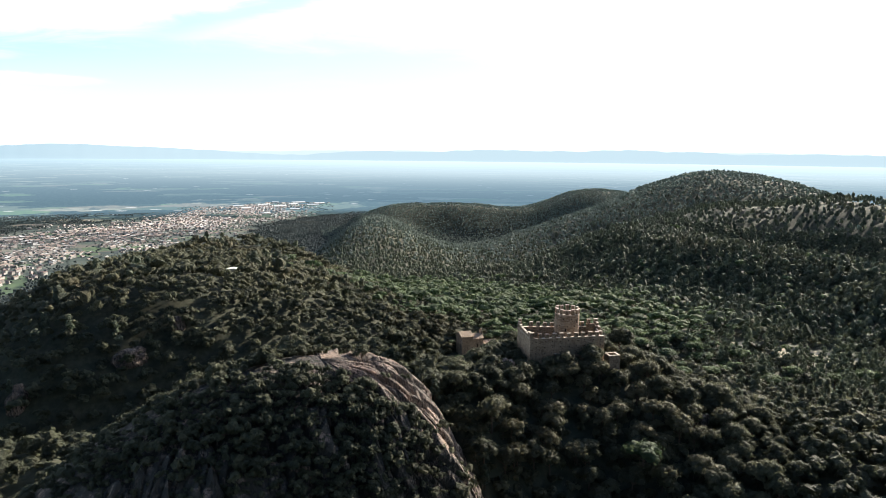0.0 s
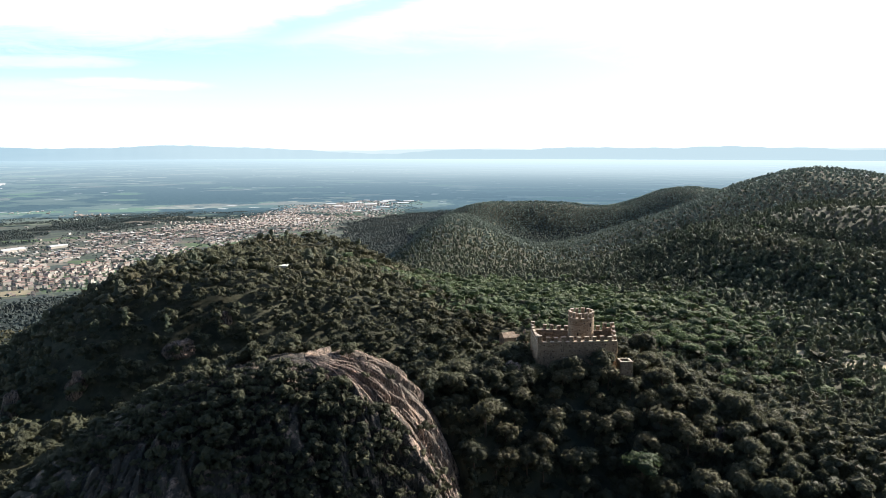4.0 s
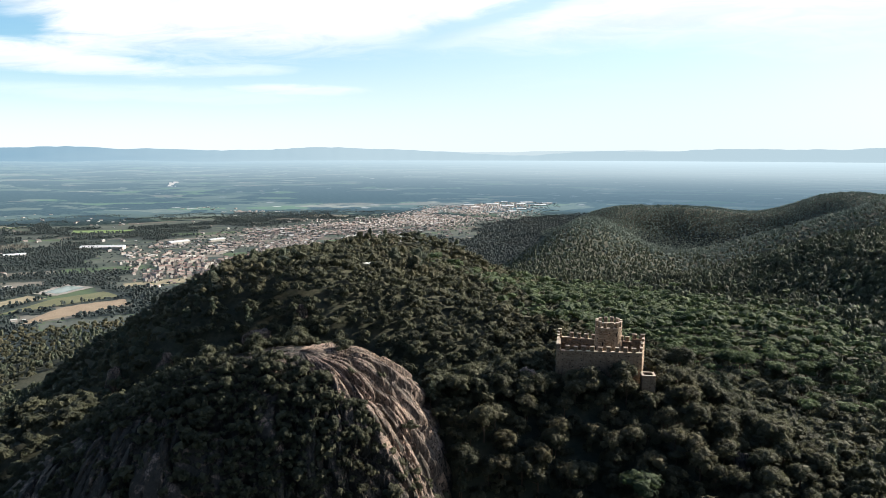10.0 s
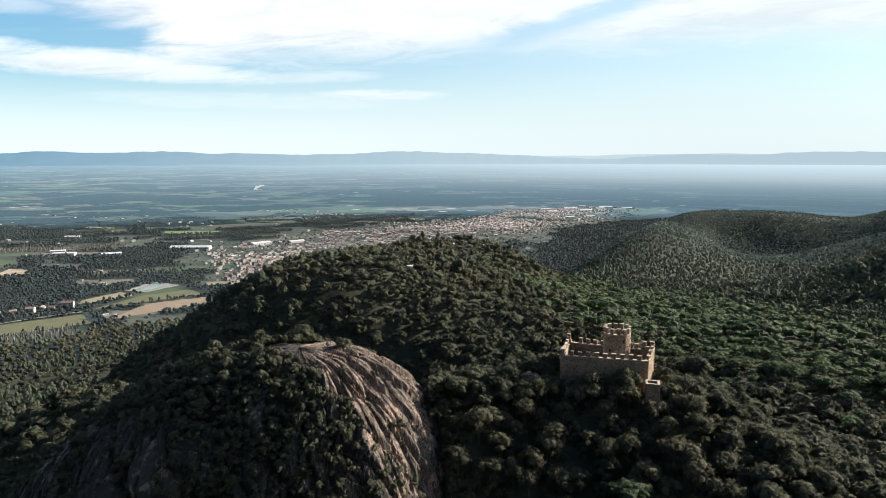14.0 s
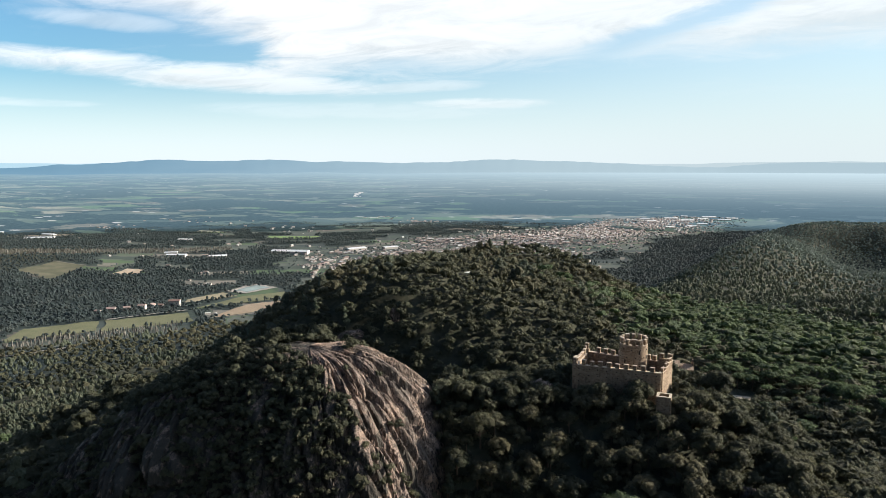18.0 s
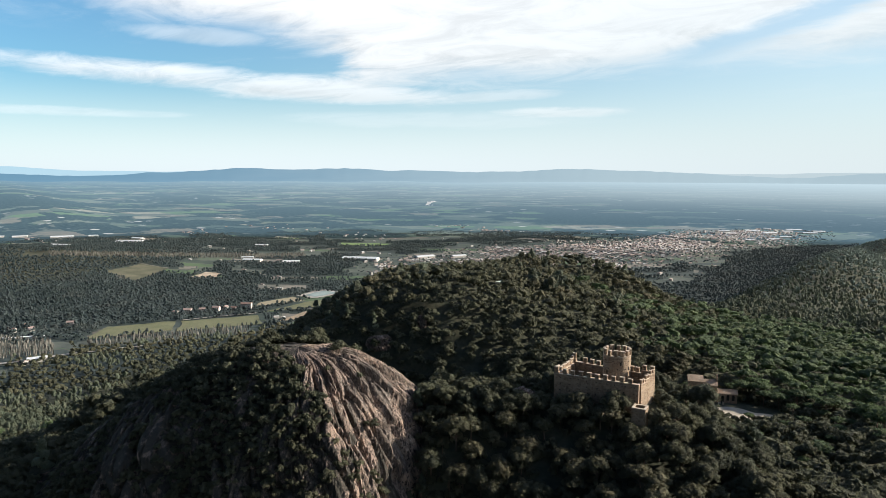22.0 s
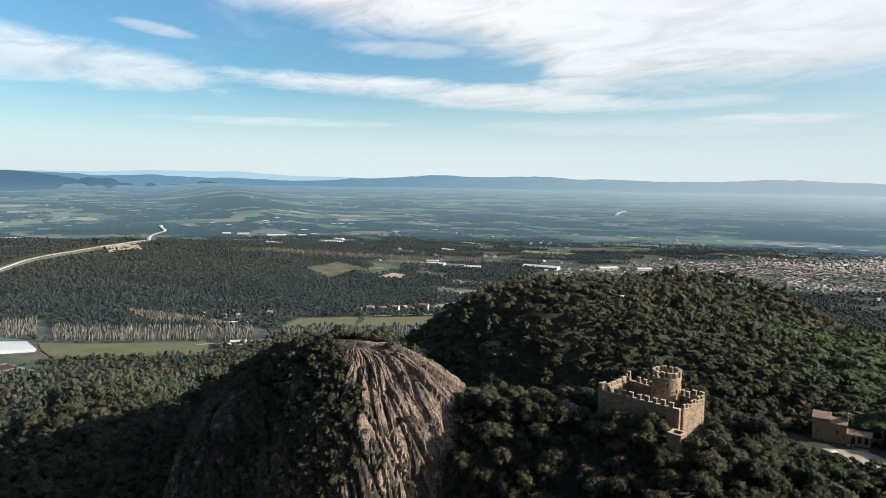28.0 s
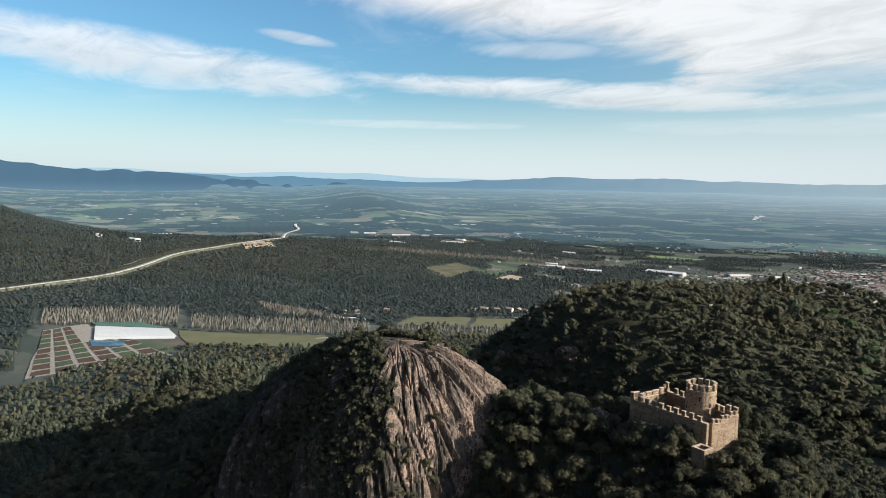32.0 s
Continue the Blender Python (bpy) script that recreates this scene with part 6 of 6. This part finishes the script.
ux, uy = ux[on], uy[on]
fine_wood.build("saddle_oaks", "low sunlit holm oaks along the saddle", "oak", ux, uy, land(ux, uy) - 0.6, 0.50 + 0.35 * rng.random(len(ux)), LEAF_OAK)

# scrub round the chapel's yard
ux, uy = scatter(-36, 52, 78, 150, 3.0, 117)
on = free_of_trees(ux, uy) & (rng.random(len(ux)) < 0.8)
ux, uy = ux[on], uy[on]
fine_wood.build("yard_scrub", "olive-green scrub round the chapel's yard", "shrub", ux, uy, land(ux, uy) - 0.2, 0.9 + 0.9 * rng.random(len(ux)), LEAF_OAK, "bushes")

# scrub between the trees of the knoll and a few marked trees
ux, uy = scatter(-100, 100, -100, 45, 3.0, 115)
on = free_of_trees(ux, uy, 0.9) & ~(dome(ux, uy) > land(ux, uy)) & (rng.random(len(ux)) < 0.75)
ux, uy = ux[on], uy[on]
fine_wood.build("knoll_scrub", "low dark scrub between the oaks", "shrub", ux, uy, land(ux, uy) - 0.2, 0.8 + 0.8 * rng.random(len(ux)), LEAF_OAK, "bushes")
for mx, my, ms, k in ((2.8, -12.2, 1.35, "oak"), (-63.0, -37.0, 0.8, "oak"), (-84.0, -30.0, 0.8, "oak"), (-86.0, -35.0, 0.75, "oak"), (-92.0, -38.0, 0.6, "oak"), (-66.0, -33.0, 0.55, "oak"), (-136.0, -50.0, 0.8, "oak"),
                      (3.5, -41.5, 1.45, "umbrella"), (19.0, -47.0, 1.4, "oak"), (25.5, -44.5, 1.2, "oak"), (32.0, -36.0, 1.3, "oak"), (12.0, -62.0, 1.3, "oak"), (13.4, -5.5, 0.6, "oak"), (12.6, -14.0, 0.72, "oak"), (10.5, -16.2, 0.84, "oak"), (7.4, -16.0, 0.84, "oak"), (4.4, -15.0, 0.7, "oak"), (12.8, -10.2, 0.5, "oak"), (5.0, -11.8, 0.55, "oak"), (13.6, -16.2, 0.75, "oak"), (-9.6, -12.4, 0.6, "oak"), (-1.6, -12.8, 0.66, "oak"), (-5.6, -14.2, 0.55, "oak"), (-13.5, -12.0, 0.6, "oak"), (16.0, 107.5, 0.55, "oak"), (20.5, 105.5, 0.62, "oak"), (25.0, 107.5, 0.5, "oak"), (9.5, 110.0, 0.5, "oak"), (30.5, 106.5, 0.6, "oak"), (28.0, 111.0, 0.4, "oak"), (17.5, 112.0, 0.42, "oak"), (38.0, 110.0, 0.5, "oak"), (23.0, 113.0, 0.34, "oak"), (-16.6, -8.0, 0.65, "oak")):
    name, label, group = TREE_TAGS[k]
    tree = thing(name, label, "tree", group, at=Matrix.LocRotScale((mx, my, float(surface(mx, my)) - (1.9 * ms if mx < -55 else 0.3)), Euler((0, 0, mx)), (ms, ms, ms * 0.95)))
    part("trunk", TREES[k][int(abs(mx)) % 7][1], tree)
    part("crown", TREES[k][int(abs(mx)) % 7][0], tree)

# the round bright tree behind the top of the dome
v, f = crown("oak", 0, np.random.default_rng(77))
ground_ = float(surface(-78.4, -27.5))
tree = thing("round_tree", "lone rounded olive-green tree behind the dome's top", "tree", at=Matrix.LocRotScale((-78.0, -27.3, min(ground_, 7.4)), Euler((0, 0, 1.0)), (1.3, 1.3, 1.3)))
part("crown", raw_mesh("crown", v, f, [LEAF_OAK], tint=np.full(len(v), 0.85), soft=True), tree)
part("trunk", TREES["oak"][0][1], tree)

# the middle distance
x, y = scatter(-760, 760, -180, 760, 4.2, 121)
r_ = np.hypot(x - EYE[0], y - EYE[1])
ok = free_of_trees(x, y) & seen_side(x, y) & (r_ >= 330) & (r_ < 770) & (land(x, y) > -219)
x, y = x[ok], y[ok]
ok = in_sight(x, y)
x, y = x[ok], y[ok]
z, kinds = land(x, y), kind_of(x, y)
size = (0.74 + 0.60 * rng.random(len(x)) ** 1.4) * (1 + 0.15 * wave(x, y, 40, 61))
middle_wood = Wood(2, 9, 500)
for k in range(3):
    m = kinds == k
    middle_wood.build(STUFF[NAMES[k]], LABELS[NAMES[k]], NAMES[k], x[m], y[m], z[m], size[m], LEAVES[NAMES[k]])

# the slope below the ridge's foot
x, y = scatter(-300, 300, -290, -108, 7.5, 127)
ok = y < -112 - 0.15 * np.abs(x) + 6
x, y = x[ok], y[ok]
middle_wood.build("lower_oak_wood", "holm oaks on the slope below the dome", "oak", x, y, land(x, y), 0.75 + 0.5 * rng.random(len(x)), LEAF_OAK)

# the far hills
x, y = scatter(-500, 2300, -50, 3000, 8.0, 131)
r_ = np.hypot(x - EYE[0], y - EYE[1])
a_ = np.degrees(np.arctan2(x - EYE[0], y - EYE[1]))
ok = seen_side(x, y) & (a_ < 56) & (r_ >= 760) & (r_ < 2900) & (land(x, y) > -226)
x, y = x[ok], y[ok]
ok = in_sight(x, y)
x, y = x[ok], y[ok]
far_wood = Wood(3, 9, 600)
low, away = rng.random(len(x)) < 0.6, np.hypot(x - EYE[0], y - EYE[1]) + 160 * rng.standard_normal(len(x)) > 1250
far_wood.build("far_pine_wood", "pine woods on the far hills, haze painted into their colour", "pine", x[~low & away], y[~low & away], land(x[~low & away], y[~low & away]), 1.0 + 0.4 * rng.random(int((~low & away).sum())), LEAF_FAR_HAZE)
far_wood.build("valley_side_pines", "dark green pines on the valley sides", "pine", x[~away], y[~away], land(x[~away], y[~away]), 0.95 + 0.4 * rng.random(int((~away).sum())), LEAF_PINE)
far_wood.build("far_oak_wood", "rounded oaks on the far hills, haze painted into their colour", "oak", x[low & away], y[low & away], land(x[low & away], y[low & away]) + 0.8, 1.15 + 0.55 * rng.random(int((low & away).sum())), LEAF_FAR_HAZE)

# woods of the plain
x, y = scatter(-3400, 900, -900, 3500, 10.0, 141)
r_ = np.hypot(x - EYE[0], y - EYE[1])
h_ = land(x, y)


ok = (h_ < -190) & (h_ > -260) | (r_ > 900) & (x < -500)
ok &= (r_ > 700) & (r_ < 3650) & seen_side(x, y + 400) & wooded(x, y, h_) & ~open_land(x, y) & ~((h_ > -219) & (r_ < 770))
x, y = x[ok], y[ok]
ok = in_sight(x, y)
x, y = x[ok], y[ok]
h_ = land(x, y)
r_ = np.hypot(x - EYE[0], y - EYE[1])
fade = np.clip(3400 / np.maximum(r_, 1), 0, 1) ** 8
ok = (r_ < 3290) | (rng.random(len(x)) < 0.75 * fade)
x, y, h_, fade = x[ok], y[ok], h_[ok], fade[ok]
plain_wood = Wood(3, 9, 700)
tall = lattice(np.floor(x / 90), np.floor(y / 70), 85) + 0.3 * rng.random(len(x)) < 0.55
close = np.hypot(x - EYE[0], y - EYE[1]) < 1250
for m, kind, name, label, low, mat in ((~tall & ~close, "oak", "plain_woods", "woods and hedges on the plain, greyed with painted haze", 2.0, LEAF_PLAIN_HAZE), (tall & ~close, "pine", "plain_pine_woods", "dark upright pines in blocks on the plain", 1.0, LEAF_PLAIN_HAZE),
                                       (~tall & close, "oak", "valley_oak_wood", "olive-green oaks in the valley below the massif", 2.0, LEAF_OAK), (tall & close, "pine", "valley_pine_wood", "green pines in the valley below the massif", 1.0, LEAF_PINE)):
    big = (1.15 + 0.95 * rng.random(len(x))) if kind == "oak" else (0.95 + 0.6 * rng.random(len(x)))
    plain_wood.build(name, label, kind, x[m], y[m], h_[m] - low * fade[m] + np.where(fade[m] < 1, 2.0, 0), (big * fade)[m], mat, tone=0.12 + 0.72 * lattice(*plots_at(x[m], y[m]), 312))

# lone trees along field edges
x, y = scatter(-1500, -600, -200, 1500, 34.0, 151)
ok = (land(x, y) < -205) & ~open_land(x, y) & (rng.random(len(x)) < 0.5)
x, y = x[ok], y[ok]
far_wood.build("field_trees", "single dark trees along the field edges", "oak", x, y, land(x, y) - 0.5, 1.0 + 0.7 * rng.random(len(x)), LEAF_PLAIN_HAZE)

# poplar groves, bare in winter
px, py = [], []
for q in POPLARS:
    c = np.array(q, float)
    u, v = np.meshgrid(np.linspace(0.01, 0.99, int(np.linalg.norm(c[1] - c[0]) / 6.5)), np.linspace(0.02, 0.98, int(np.linalg.norm(c[3] - c[0]) / 5.0)))
    u, v = u.ravel() + (rng.random(u.size) - 0.5) * 0.012, v.ravel() + (rng.random(u.size) - 0.5) * 0.016
    p = ((1 - u) * (1 - v))[:, None] * c[0] + ((1 - u) * v)[:, None] * c[3] + (u * (1 - v))[:, None] * c[1] + (u * v)[:, None] * c[2]
    keep = rng.random(len(p)) < 0.86
    px.append(p[keep, 0])
    py.append(p[keep, 1])
px, py = np.concatenate(px), np.concatenate(py)
pz, ph = land(px, py), 7.5 + 4 * rng.random(len(px))
shape = np.array([(0.25, 0, 0), (-0.12, 0.2, 0), (-0.12, -0.2, 0), (1.1, 0.15, 0.5), (-0.65, 0.9, 0.5), (-0.6, -0.95, 0.5), (0, 0, 1)])
spin = rng.random(len(px)) * 6.28
w = np.empty((len(px), 7, 3))
w[..., 0] = shape[:, 0] * np.cos(spin)[:, None] - shape[:, 1] * np.sin(spin)[:, None] + px[:, None]
w[..., 1] = shape[:, 0] * np.sin(spin)[:, None] + shape[:, 1] * np.cos(spin)[:, None] + py[:, None]
w[..., 2] = shape[:, 2] * ph[:, None] + pz[:, None]
tri = np.array([(0, 1, 3), (1, 4, 3), (1, 2, 4), (2, 5, 4), (2, 0, 5), (0, 3, 5), (3, 4, 6), (4, 5, 6), (5, 3, 6)])
tagged(new("poplar_grove", raw_mesh("poplar_grove", w.reshape(-1, 3), (tri[None] + (np.arange(len(px)) * 7)[:, None, None]).reshape(-1, 3), [POPLAR])),
       "pale leafless poplars planted in rows", "trees", kind="stuff")

# gardens and street trees of the town
x, y = scatter(-1500, 500, 1150, 4200, 24.0, 161)
deep = in_town(x, y)
ok = (deep > -0.05) & (rng.random(len(x)) < 0.72 - 0.5 * deep) & (land(x, y) < -195) & (np.hypot(x - EYE[0], y - EYE[1]) < 4100)
x, y = x[ok], y[ok]
far_wood.build("town_trees", "dark garden trees between the houses of the town", "oak", x, y, land(x, y) - 1.0, 1.0 + 0.9 * rng.random(len(x)), LEAF_PLAIN_HAZE)
